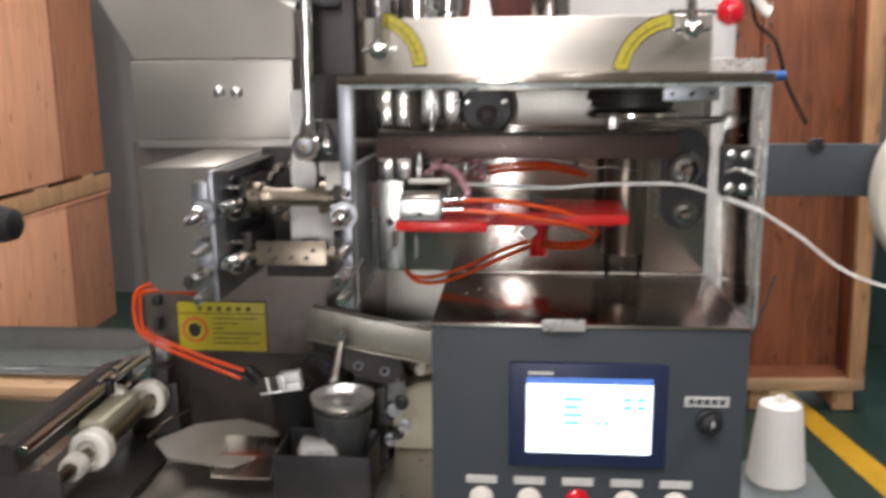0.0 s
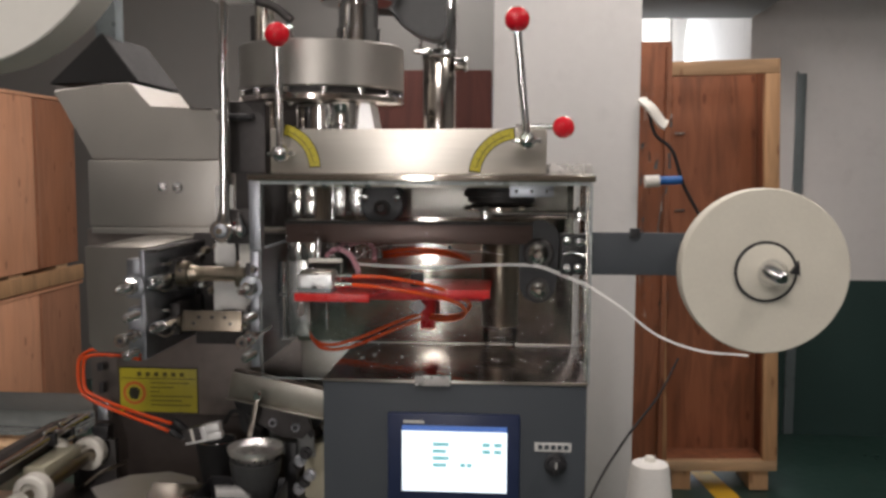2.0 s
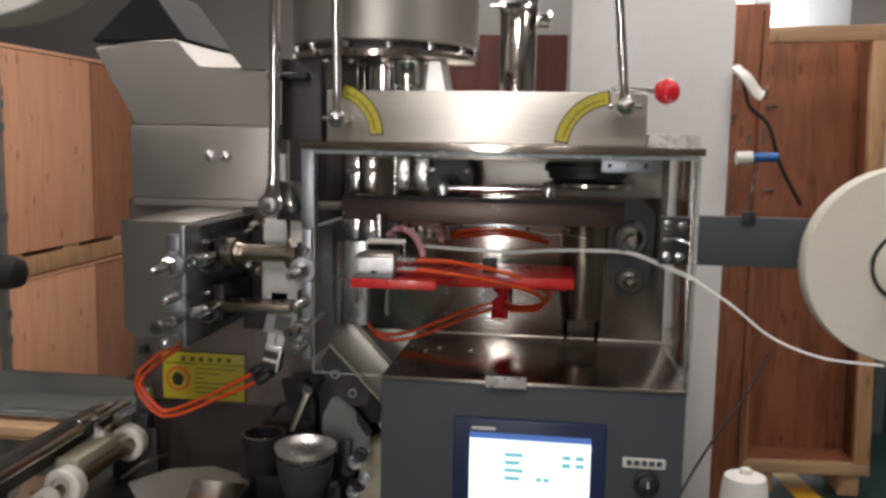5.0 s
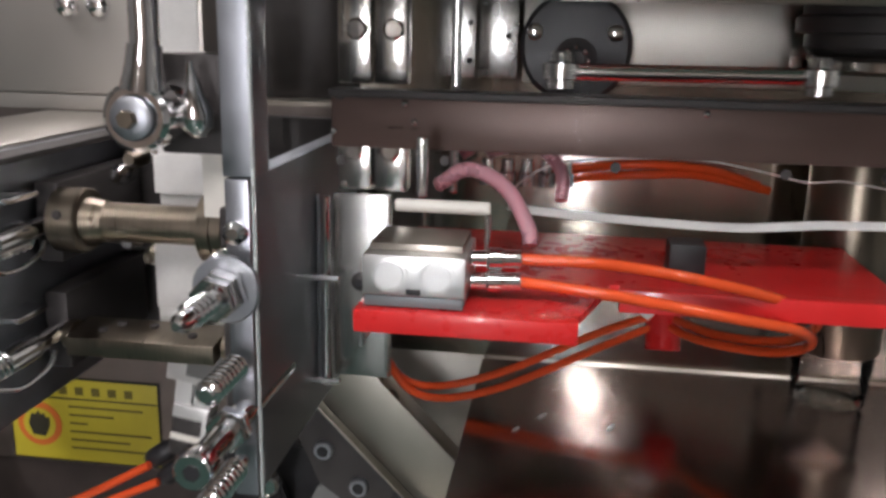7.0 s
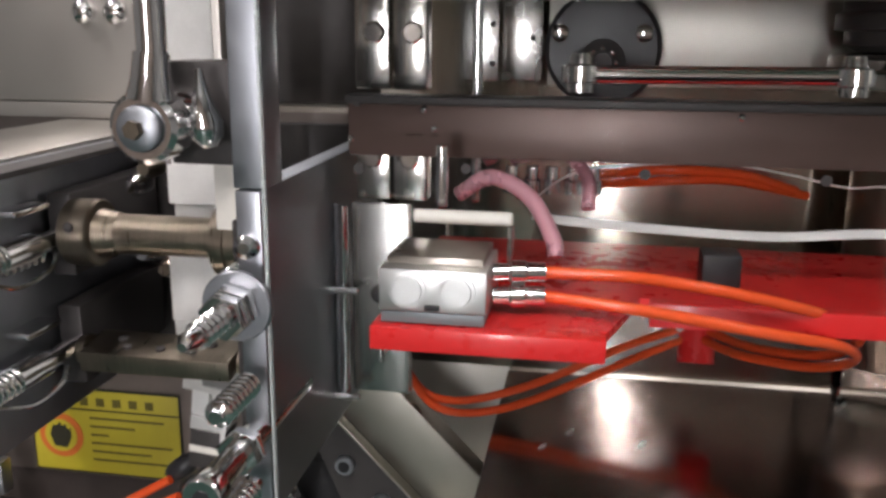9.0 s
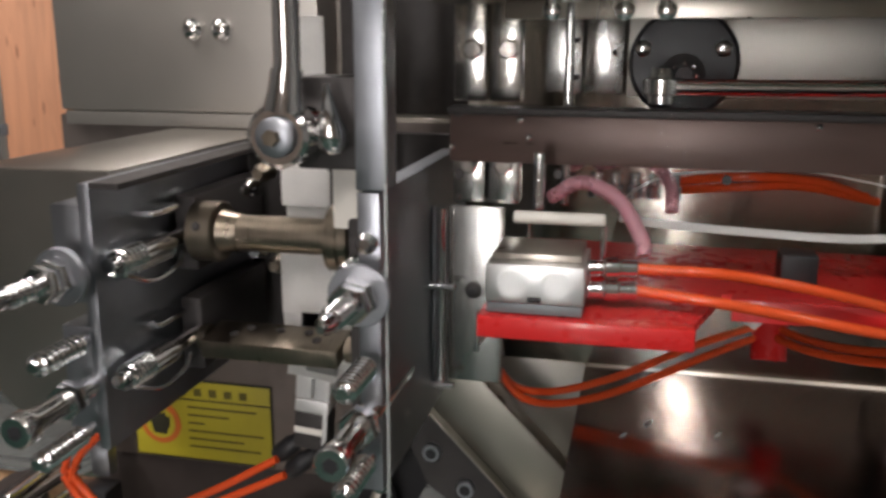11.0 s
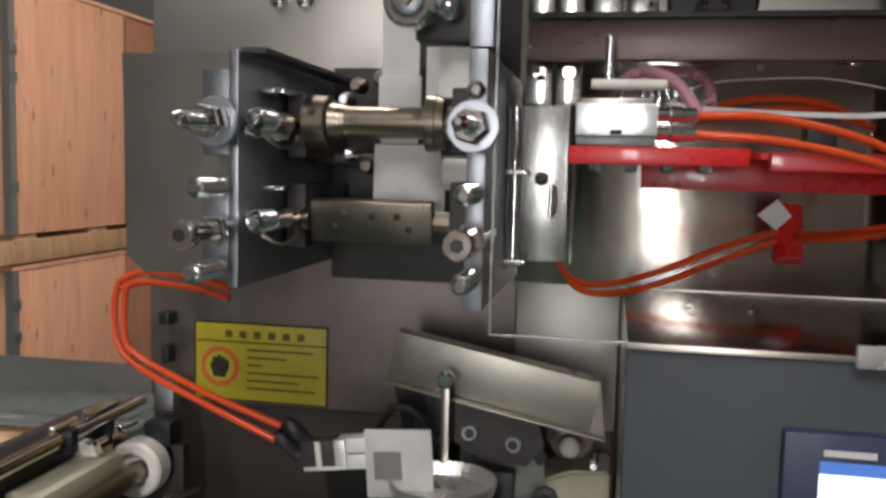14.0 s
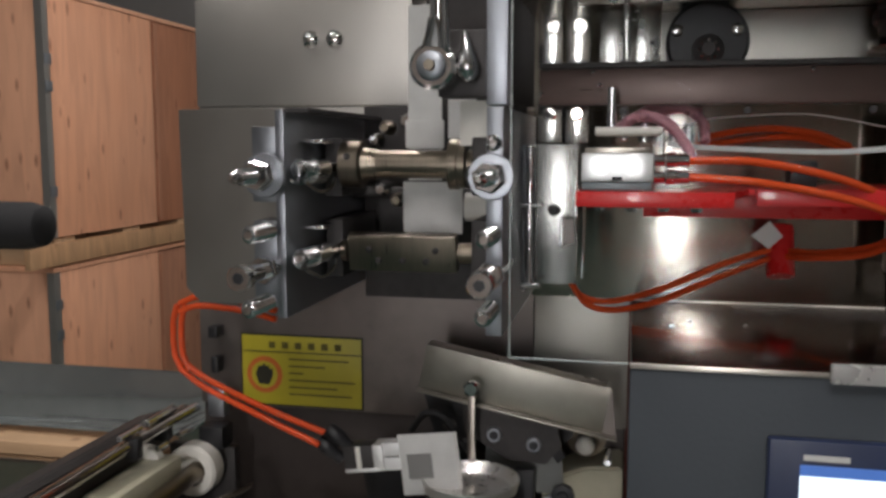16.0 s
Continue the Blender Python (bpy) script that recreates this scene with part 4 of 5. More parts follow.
part("clamp_pin", rod((0.012, 1.325, 1.705), (0.012, 1.325, 1.722), 0.003), CHROME, pc)
part("clamp_knob", turned((0.072, 1.33, 1.680), (0.094, 1.33, 1.680), [(0, 0.011), (0.014, 0.011), (0.018, 0.014), (0.022, 0.012)], 20), CHROME, pc)
part("arm", prism([(-0.12, 1.86), (-0.11, 1.775), (-0.085, 1.762), (-0.035, 1.765), (-0.018, 1.742), (0.010, 1.722), (0.040, 1.712), (0.056, 1.718), (0.062, 1.745), (0.060, 1.80), (0.02, 1.86)], 1.26, 1.327, 0.003), ARMGREY, pc, "dark grey cast arm")
crumple = bmesh.new()
grid = [[crumple.verts.new((-0.005 + 0.012 * i, 1.275 + 0.016 * j, 1.5565 + 0.014 * max(0.0, noise.noise((i * 0.6, j * 0.7, 3.0)) + 0.35))) for j in range(8)] for i in range(13)]
for i in range(12):
    for j in range(7):
        crumple.faces.new((grid[i][j], grid[i + 1][j], grid[i + 1][j + 1], grid[i][j + 1]))
lump = thing("plastic_film", (0.06, 1.33, 1.5565), "crumpled clear plastic film lying round the column foot", "plastic film")
lumpob = part("sheet", crumple, WRAP, lump, smooth=12)
lumpob.visible_shadow = False
side2 = thing("lift_rod_unit", (-0.253, 1.06, 1.42), "chrome lift rod with rod end and top block", "linkage")
part("rod", rod((-0.2555, 1.062, 1.425), (-0.2525, 1.062, 1.742), 0.0072), CHROME, side2)
eye_ = part("rod_end", turned((-0.2600, 1.078, 1.4045), (-0.2600, 1.050, 1.4045), [(0, 0.0150), (0.002, 0.0175), (0.020, 0.0175), (0.0225, 0.0150), (0.0225, 0.0115), (0.0205, 0.0110)], 32), CHROME, side2, "chrome rod end")
part("washer", turned((-0.2600, 1.0560, 1.4045), (-0.2600, 1.0500, 1.4045), [(0, 0.0108), (0.004, 0.0108), (0.0055, 0.0080)], 28), ZINC, eye_)
part("nut", hexnut((-0.2600, 1.0498, 1.4045), (0, -1, 0), 0.0048, 0.0045), BRASSY, eye_)
part("barrel", turned((-0.2570, 1.0785, 1.4060), (-0.2470, 1.100, 1.4100), [(0, 0.0150), (0.012, 0.0150), (0.0245, 0.0135)], 24), CHROME, eye_)
part("neck", turned((-0.2575, 1.062, 1.418), (-0.2555, 1.062, 1.440), [(0, 0.0115), (0.010, 0.0095), (0.022, 0.0085)], 20), CHROME, eye_)
part("pointer", turned((-0.2375, 1.072, 1.432), (-0.2345, 1.074, 1.394), [(0, 0.0015), (0.012, 0.0042), (0.026, 0.0090), (0.033, 0.0085), (0.038, 0.0040)], 18), CHROME, side2, "chrome cone nut")
part("bracket", box(-0.262, -0.216, 1.088, 1.12, 1.383, 1.435, 0.002), DARKSTEEL, side2)
part("top_block", box(-0.270, -0.215, 1.045, 1.10, 1.7425, 1.79, 0.003), ALU, side2)
part("top_bolt", turned((-0.257, 1.0445, 1.765), (-0.257, 1.03, 1.765), [(0, 0.016), (0.01, 0.016), (0.012, 0.010)]), BLACK, side2)
part("side_screw", rod((-0.275, 1.10, 1.575), (-0.22, 1.10, 1.575), 0.006), BLACK, side2)
part("guide_post", rod((-0.214, 1.15, 1.4901), (-0.214, 1.15, 1.80), 0.016), STEEL, side2)
part("guide_post", rod((-0.235, 1.19, 1.4901), (-0.235, 1.19, 1.74), 0.014), DARKSTEEL, side2)
part("cross_arm", hose([(-0.22, 1.12, 1.752), (-0.19, 1.12, 1.742), (-0.165, 1.12, 1.722)], 0.007), DARKSTEEL, side2)
part("slide_block", box(-0.262, -0.205, 1.11, 1.17, 1.49, 1.60, 0.004), DARKSTEEL, side2)
for i in range(5):
    part("bolt", turned((-0.20 + i * 0.012, 1.11, 1.60 + (i % 3) * 0.012), (-0.20 + i * 0.012, 1.10, 1.60 + (i % 3) * 0.012), [(0, 0.006), (0.006, 0.006), (0.008, 0.004)], 12), CHROME, side2)

# ---------------------------------------------------------------- tape reel and arm
arm = thing("reel_arm", (0.35, 1.09, 1.34), "blue-grey flat steel arm holding the reel", "arm")
part("bar", box(0.2885, 0.53, 1.088, 1.096, 1.342, 1.405, 0.001), PANEL, arm)
part("clip", box(0.345, 0.36, 1.080, 1.0875, 1.398, 1.412, 0.001), BLACK, arm)
reel = thing("tape_reel", (0.529, 1.055, 1.355), "large cream wound paper tape reel on a chrome spindle", "reel")
part("disc", turned((0, 0.018, 0), (0, -0.015, 0), [(0, 0.114), (0.002, 0.1175), (0.031, 0.1175), (0.033, 0.116)], 96), REELP, reel, local=True)
part("core", turned((0, -0.0152, 0), (0, -0.019, 0), [(0, 0.0435), (0.003, 0.0435), (0.0034, 0.040)], 48), BLACK, reel, "dark core ring", local=True)
part("core_face", turned((0, -0.0152, 0), (0, -0.0205, 0), [(0, 0.0395), (0.004, 0.0395), (0.005, 0.037)], 48), REELP, reel, local=True)
part("cone", turned((0.008, -0.0206, -0.003), (0.014, -0.055, -0.008), [(0, 0.022), (0.006, 0.021), (0.020, 0.013), (0.030, 0.010), (0.034, 0.006)], 24), CHROME, reel, "chrome spindle cone", local=True)
part("catch", prism([(0.030, -0.004), (0.043, 0.012), (0.043, -0.008)], -0.030, -0.022), BLACK, reel, local=True)

spool = thing("thread_cone", (0.443, 1.44, 0.80), "white cone of sewing thread on a shelf", "thread cone")
part("thread", turned((0.443, 1.44, 0.802), (0.443, 1.44, 0.943), [(0, 0.046), (0.004, 0.049), (0.125, 0.037), (0.136, 0.034), (0.139, 0.022), (0.141, 0.012)], 40), PAPER, spool)
part("core", turned((0.443, 1.44, 0.940), (0.443, 1.44, 0.952), [(0, 0.012), (0.010, 0.010), (0.012, 0.008)], 20), WHITEP, spool)
shelf = thing("side_shelf", (0.40, 1.42, 0.79), "grey steel shelf on the cabinet side", "shelf")
part("plate", box(0.2835, 0.52, 1.36, 1.51, 0.792, 0.8018, 0.002), FRAMEGREY, shelf)
cable = thing("power_cable", (0.33, 1.6, F), "black cable hanging down beside the column", "cable")
part("cable", hose([(0.288, 1.5, 0.70), (0.354, 1.6, 0.82), (0.44, 1.78, 0.875), (0.552, 2.0, 0.923), (0.64, 2.2, 0.98)], 0.003), RUBBER, cable)
wrap = thing("wrapped_cable_end", (0.55, 2.28, 1.60), "white and blue wrapped cable ends hanging at the column", "cable end")
part("wrap", hose([(0.537, 2.27, 1.690), (0.56, 2.25, 1.665), (0.585, 2.25, 1.63), (0.60, 2.25, 1.62)], 0.022, 10, 8, 0.5), WHITEP, wrap)
part("plug", rod((0.545, 2.25, 1.465), (0.585, 2.25, 1.468), 0.017), WHITEP, wrap)
part("plug_tip", rod((0.5855, 2.25, 1.468), (0.645, 2.25, 1.47), 0.012), BLUEP, wrap, "blue plug")
part("cable", hose([(0.55, 2.26, 1.69), (0.57, 2.26, 1.6), (0.62, 2.26, 1.55), (0.66, 2.28, 1.45), (0.72, 2.3, 1.35)], 0.005), RUBBER, wrap)

# ---------------------------------------------------------------- film forming side
body = thing("forming_head", (-0.49, 1.37, 1.39), "stainless film forming head casing with two bolts", "machine casing")
part("case", box(-0.607, -0.348, 1.3535, 1.62, 1.3895, 1.512, 0.004), CASING, body)
part("upper_case", prism([(-0.607, 1.513), (-0.348, 1.513), (-0.348, 1.590), (-0.375, 1.606), (-0.492, 1.608), (-0.530, 1.655), (-0.60, 1.650), (-0.678, 1.640), (-0.645, 1.585), (-0.618, 1.54)], 1.37, 1.62, 0.003), CASING, body)
for xx in (-0.464, -0.436):
    part("bolt", turned((xx, 1.353, 1.463), (xx, 1.342, 1.463), [(0, 0.0095), (0.006, 0.0095), (0.009, 0.006), (0.010, 0.004)], 16), CHROME, body)
# Dark plate added to fill the gap between casing and lift rod
part("gap_backing", box(-0.344, -0.2145, 1.400, 1.408, 1.3885, 1.62, 0.001), DARKSTEEL, body, "dark backing plate added to fill the gap")
part("skirt", box(-0.603, -0.348, 1.3545, 1.3585, 1.3765, 1.3890, 0.0005), CASING, body)
part("roll_stand", box(-0.63, -0.59, 1.45, 1.49, 1.66, 1.93, 0.003), FRAMEGREY, body, "grey stand holding the film roll spindle")
part("drop_flap", prism([(-0.70, 1.655), (-0.595, 1.750), (-0.525, 1.658)], 1.40, 1.61, 0.002), RUBBER, body, "dark inlet hood")
film = thing("film_roll", (-0.610, 0.99, 1.63), "large white roll of filter paper film", "film roll")
part("roll", turned((-0.610, 0.95, 1.885), (-0.610, 1.03, 1.885), [(0, 0.253), (0.002, 0.255), (0.078, 0.255), (0.08, 0.253)], 96), ROLLP, film)
part("core", turned((-0.610, 0.93, 1.885), (-0.610, 1.45, 1.885), [(0, 0.024), (0.52, 0.024)], 32), DARKSTEEL, film)
lab = thing("warning_label", (-0.49, 1.369, 1.04), "yellow safety sticker with round orange sign", "label")
part("sheet", box(-0.5645, -0.4150, 1.3680, 1.3695, 1.037, 1.1205, 0.0002), YELLOW, lab)
part("border", box(-0.5665, -0.4130, 1.3686, 1.3698, 1.035, 1.1225, 0.0002), INK, lab)
ring = part("sign", turned((-0.536, 1.3679, 1.073), (-0.536, 1.3672, 1.073), [(0, 0.0225), (0.0006, 0.0225)], 36), ORANGEINK, lab, "orange round sign")
part("sign_face", turned((-0.536, 1.3671, 1.073), (-0.536, 1.3666, 1.073), [(0, 0.0165), (0.0005, 0.0165)], 30), YELLOW, ring)
part("sign_mark", prism([(-0.543, 1.062), (-0.530, 1.061), (-0.525, 1.072), (-0.525, 1.081), (-0.529, 1.080), (-0.530, 1.085), (-0.534, 1.083), (-0.536, 1.087), (-0.540, 1.083), (-0.543, 1.084), (-0.547, 1.074)], 1.3661, 1.3665), INK, ring)
part("rule", box(-0.562, -0.415, 1.3674, 1.3679, 1.1005, 1.1018, 0), INK, lab)
for i in range(6):
    part("text_bar", box(-0.530 + i * 0.0165, -0.522 + i * 0.0165, 1.3674, 1.3679, 1.1055, 1.1135, 0), INKPALE, lab)
for i, wd in enumerate((0.075, 0.045, 0.018, 0.082, 0.06, 0.078)):
    part("text_bar", box(-0.505, -0.505 + wd, 1.3674, 1.3679, 1.0920 - i * 0.0085, 1.0940 - i * 0.0085, 0), INKPALE, lab)

lu = thing("sealing_side_plate", (-0.40, 1.1, 1.2), "zinc plated side plate with stainless cover box", "machine plate", "sealing plates")
part("plate", box(-0.389, -0.3815, 1.062, 1.30, 1.206, 1.3735, 0.0012), ZINC, lu)
part("cover_front", prism([(-0.490, 1.3755), (-0.3895, 1.3755), (-0.3895, 1.210), (-0.474, 1.210), (-0.487, 1.222)], 1.095, 1.099, 0.0008), COVERM, lu, "grey stainless cover front")
part("cover_top", box(-0.490, -0.390, 1.0995, 1.352, 1.3715, 1.3755, 0.0008), COVERM, lu, "grey stainless cover top")
part("cover_side", box(-0.490, -0.487, 1.0995, 1.335, 1.222, 1.3712, 0.0008), STEEL_H, lu)
part("spacer", box(-0.410, -0.3895, 1.065, 1.0945, 1.30, 1.36, 0.001), ZINC, lu)
part("spacer", box(-0.410, -0.3895, 1.065, 1.0945, 1.215, 1.285, 0.001), ZINC, lu)
ru = thing("sealing_side_plate", (-0.205, 1.1, 1.2), "zinc plated side plate with bright front edge", "machine plate", "sealing plates")
part("plate", box(-0.2195, -0.2065, 1.066, 1.30, 1.198, 1.3745, 0.0012), ZINC, ru)
part("shaft_end", turned((-0.2139, 1.0658, 1.347), (-0.2139, 1.0600, 1.347), [(0, 0.0066), (0.003, 0.0062), (0.0058, 0.0030)], 20), CHROME, ru, "domed shaft end")
part("post", box(-0.2200, -0.2035, 1.066, 1.090, 1.3755, 1.4795, 0.0012), ZINC, ru, "blue-grey zinc corner post")


def bolt_row(owner, x, s, back=0.012):
    """Adjusting bolts and springs through a side plate, pointing at the viewer."""
    n = part("tension_bolt", rod((x, 0.985 + back, 1.322), (x, 1.135 + back, 1.322), 0.0052, 14), CHROME, owner, "threaded tension bolt")
    part("washer", rod((x, 1.030 + back, 1.322), (x, 1.035 + back, 1.322), 0.0175, 28), ZINC, n)
    part("nut", hexnut((x, 1.0295 + back, 1.322), (0, -1, 0), 0.0125, 0.010), CHROME, n)
    part("lock_nut", hexnut((x, 1.019 + back, 1.322), (0, -1, 0), 0.0115, 0.008), CHROME, n)
    part("tip", turned((x, 0.985 + back, 1.322), (x, 0.972 + back, 1.322), [(0, 0.005), (0.006, 0.005), (0.012, 0.002)], 14), CHROME, n)
    for k in range(4):
        part("thread_ring", turned((x, 0.988 + back + k * 0.0055, 1.322), (x, 0.9915 + back + k * 0.0055, 1.322), [(0, 0.0053), (0.0016, 0.0068), (0.0032, 0.0053)], 12), CHROME, n)
    part("spring", spring((x + s * 0.016, 1.06 + back, 1.322), (x + s * 0.016, 1.12 + back, 1.322), 0.0085, 0.0016, 9), CHROME, n, "coil spring")
    for z, y0 in ((1.278, 1.000 + back), (1.222, 0.995 + back)):
        b = part("set_screw", rod((x, y0, z), (x, 1.060, z), 0.0042, 14), CHROME, owner, "threaded set screw")
        for k in range(8):
            part("thread_ring", turned((x, y0 + 0.003 + k * 0.0050, z), (x, y0 + 0.0058 + k * 0.0050, z), [(0, 0.0043), (0.0014, 0.0070), (0.0028, 0.0043)], 12), CHROME, b)
    c = part("adjuster", rod((x, 0.990 + back, 1.248), (x, 1.12 + back, 1.248), 0.0072, 16), CHROME, owner, "chrome adjuster bolt")
    part("nut", hexnut((x, 1.034 + back, 1.248), (0, -1, 0), 0.0115, 0.012), CHROME, c)
    part("head", turned((x, 0.992 + back, 1.248), (x, 0.981 + back, 1.248), [(0, 0.0098), (0.0095, 0.0098), (0.011, 0.0086)], 20), CHROME, c)
    part("socket", turned((x, 0.9812 + back, 1.248), (x, 0.9804 + back, 1.248), [(0, 0.0045), (0.0006, 0.0045)], 6), BLACK, c)


bolt_row(lu, -0.391, 1)
bolt_row(ru, -0.2130, -1, 0.016)
br = thing("bearing_frame", (-0.30, 1.2, 1.2), "dark bearing frame behind the sealing rollers", "machine frame")
part("back_plate", box(-0.379, -0.214, 1.27, 1.285, 1.19, 1.385, 0.001), DARKSTEEL, br)
for zz in (1.326, 1.254):
    sb = part("spring_bolt", turned((-0.3695, 1.058, zz), (-0.3695, 1.150, zz), [(0, 0.0045), (0.030, 0.0045), (0.031, 0.0085), (0.060, 0.0085), (0.061, 0.0065), (0.092, 0.0065)], 16), CHROME, br, "chrome spring bolt")
    part("spring", spring((-0.3695, 1.064, zz), (-0.3695, 1.118, zz), 0.0074, 0.0013, 11), CHROME, sb)
    part("hook", hose([(-0.3695, 1.075, zz - 0.010), (-0.366, 1.10, zz - 0.019), (-0.364, 1.125, zz - 0.016), (-0.364, 1.135, zz - 0.008)], 0.0015, 6), CHROME, sb, "bent wire hook")
    part("clip", box(-0.379, -0.3635, 1.10, 1.132, zz + 0.021, zz + 0.0245, 0.0006), CHROME, sb, "bright top clip")
    part("slide", box(-0.379, -0.363, 1.151, 1.26, zz - 0.026, zz + 0.026, 0.002), DARKSTEEL, br)
part("slide", box(-0.237, -0.2135, 1.10, 1.26, 1.305, 1.352, 0.002), DARKSTEEL, br)
part("slide", box(-0.237, -0.2135, 1.10, 1.26, 1.225, 1.285, 0.002), DARKSTEEL, br)
for i, (xx, zz) in enumerate(((-0.335, 1.362), (-0.315, 1.368), (-0.30, 1.36), (-0.345, 1.35), (-0.325, 1.295), (-0.34, 1.305))):
    part("bolt", turned((xx, 1.21, zz), (xx, 1.19, zz), [(0, 0.007), (0.012, 0.007), (0.016, 0.0045), (0.02, 0.004)], 12), (CHROME if i % 2 else BRASSY), br)
part("top_cover", prism([(1.06, 1.371), (1.34, 1.371), (1.34, 1.3745), (1.06, 1.3745)], -0.379, -0.36, axis="x"), DARKSTEEL, br)
part("tie_bar", rod((-0.379, 1.23, 1.30), (-0.214, 1.23, 1.30), 0.006), DARKSTEEL, br)
part("guide_wheel", turned((-0.258, 1.19, 1.29), (-0.228, 1.19, 1.29), [(0, 0.013), (0.03, 0.013)], 24), WHITEP, br, "white nylon guide wheel")
r1 = thing("feed_roller", (-0.305, 1.15, 1.329), "brown nickel feed roller with two flanges", "roller")
part("shaft", turned((-0.330, 1.15, 1.329), (-0.2655, 1.15, 1.329), [(0, 0.0122), (0.0645, 0.0122)], 36), BRASSY, r1)
part("flange", turned((-0.3615, 1.15, 1.329), (-0.329, 1.15, 1.329), [(0, 0.013), (0.0005, 0.0196), (0.0015, 0.0205), (0.0185, 0.0205), (0.0195, 0.0195), (0.0198, 0.0150), (0.0325, 0.0128)], 40), BRASSY, r1)
part("flange", turned((-0.2653, 1.15, 1.329), (-0.2375, 1.15, 1.329), [(0, 0.0165), (0.001, 0.0218), (0.009, 0.0218), (0.0095, 0.0205), (0.016, 0.0205), (0.017, 0.013), (0.0275, 0.013)], 40), BRASSY, r1)
part("set_screw", rod((-0.352, 1.131, 1.336), (-0.352, 1.129, 1.336), 0.003), DARKSTEEL, r1)
strip = thing("paper_web", (-0.278, 1.175, 1.40), "white filter paper web running down between the rollers", "paper web")
part("web", box(-0.310, -0.279, 1.182, 1.1832, 1.314, 1.47, 0), FILTER, strip)
part("web_fold", box(-0.3115, -0.276, 1.1775, 1.1790, 1.343, 1.368, 0.0006), FILTER, strip)
part("web_back", box(-0.276, -0.250, 1.196, 1.1972, 1.352, 1.43, 0), FILTER, strip)
pouch = bmesh.new()
rows_ = [[[pouch.verts.new((-0.2862 + 0.0273 * u, 1.177 + sd * (0.0005 + 0.0065 * max(0, 1 - u ** 4) * max(0, 1 - v ** 4)), 1.2895 + 0.0235 * v)) for v in [k / 4 - 1 for k in range(9)]] for u in [k / 4 - 1 for k in range(9)]] for sd in (-1, 1)]
for sheet_ in rows_:
    for i in range(8):
        for j in range(8):
            pouch.faces.new((sheet_[i][j], sheet_[i + 1][j], sheet_[i + 1][j + 1], sheet_[i][j + 1]))
part("pouch", pouch, FILTER, strip, "half-formed filter paper pouch", smooth=60)
sh = thing("shoe_block", (-0.24, 1.12, 1.39), "pale guide shoe under the lift rod", "guide")
part("shoe", box(-0.2475, -0.2165, 1.105, 1.12, 1.345, 1.381, 0.001), WHITEP, sh)

# ---------------------------------------------------------------- lower works
idler = thing("idler_bolt", (-0.151, 1.29, 1.036), "steel idler bolt with pale washers", "bolt")
part("washer", turned((-0.151, 1.3345, 1.036), (-0.151, 1.30, 1.036), [(0, 0.021), (0.010, 0.021), (0.011, 0.014), (0.02, 0.014), (0.021, 0.010), (0.033, 0.009)], 28), BRASSY, idler)
part("cap", ball((-0.151, 1.298, 1.036), 0.010), WHITEP, idler)
part("pin", rod((-0.128, 1.3345, 1.018), (-0.128, 1.30, 1.018), 0.004), CHROME, idler)
FX, FY, FZ = -0.2540, 1.196, 1.032
fun = thing("steel_funnel", (FX, FY, 0.899), "polished steel funnel on a dark tapered bowl", "funnel")
part("bowl", turned((FX, FY, 0.899), (FX, FY, FZ - 0.011), [(0, 0.026), (0.002, 0.028), (0.05, 0.030), (0.085, 0.040), (0.110, 0.0435)], 56), ARMGREY, fun, "dark tapered bowl")
part("funnel", turned((FX, FY, FZ - 0.0105), (FX, FY, FZ), [(0, 0.0445), (0.008, 0.0465), (0.0105, 0.0465), (0.0105, 0.0450), (-0.012, 0.032), (-0.034, 0.016), (-0.052, 0.003)], 64), FUNNEL, fun, "bright funnel mouth")
cbin = thing("collecting_bin", (-0.27, 1.16, 0.899), "black open bin catching finished tea bags", "bin")
part("front", box(-0.335, -0.205, 1.118, 1.121, 0.8995, 0.970, 0.0006), BLACK, cbin)
part("back", box(-0.335, -0.205, 1.201, 1.204, 0.8995, 0.975, 0.0006), BLACK, cbin)
part("side", box(-0.338, -0.3352, 1.118, 1.204, 0.8995, 0.970, 0.0006), BLACK, cbin)
part("side", box(-0.2048, -0.202, 1.118, 1.204, 0.8995, 0.970, 0.0006), BLACK, cbin)
cup = thing("dark_cup", (-0.352, 1.288, 0.9), "dark glossy round cup beside the funnel", "cup")
part("cup", turned((-0.352, 1.288, 0.90), (-0.352, 1.288, 1.027), [(0, 0.022), (0.04, 0.026), (0.09, 0.034), (0.105, 0.036), (0.112, 0.0355), (0.112, 0.0335), (0.07, 0.028), (0.03, 0.004)], 40), RUBBER, cup)
part("rim", hose([(-0.352 + 0.0345 * math.cos(k * math.pi / 12), 1.288 + 0.0345 * math.sin(k * math.pi / 12), 1.0128) for k in range(25)], 0.0011, 8, 2), POLISH, cup, "thin bright rim")
lk = thing("black_linkage", (-0.24, 1.30, 0.9), "cluster of oily black links and brackets with bolts", "linkage")
part("grey_bracket", prism([(-0.256, 0.990), (-0.252, 1.050), (-0.236, 1.082), (-0.224, 1.086), (-0.200, 1.063), (-0.174, 1.022), (-0.172, 0.985)], 1.284, 1.292, 0.0015), FRAMEPALE, lk, "smooth grey painted fin")
part("slot_leaf", prism([(-0.1975, 1.064), (-0.183, 1.047), (-0.1695, 1.029), (-0.178, 1.020), (-0.1935, 1.042)], 1.2805, 1.2838, 0.0006), BLACK, lk, "black leaf in the fin")
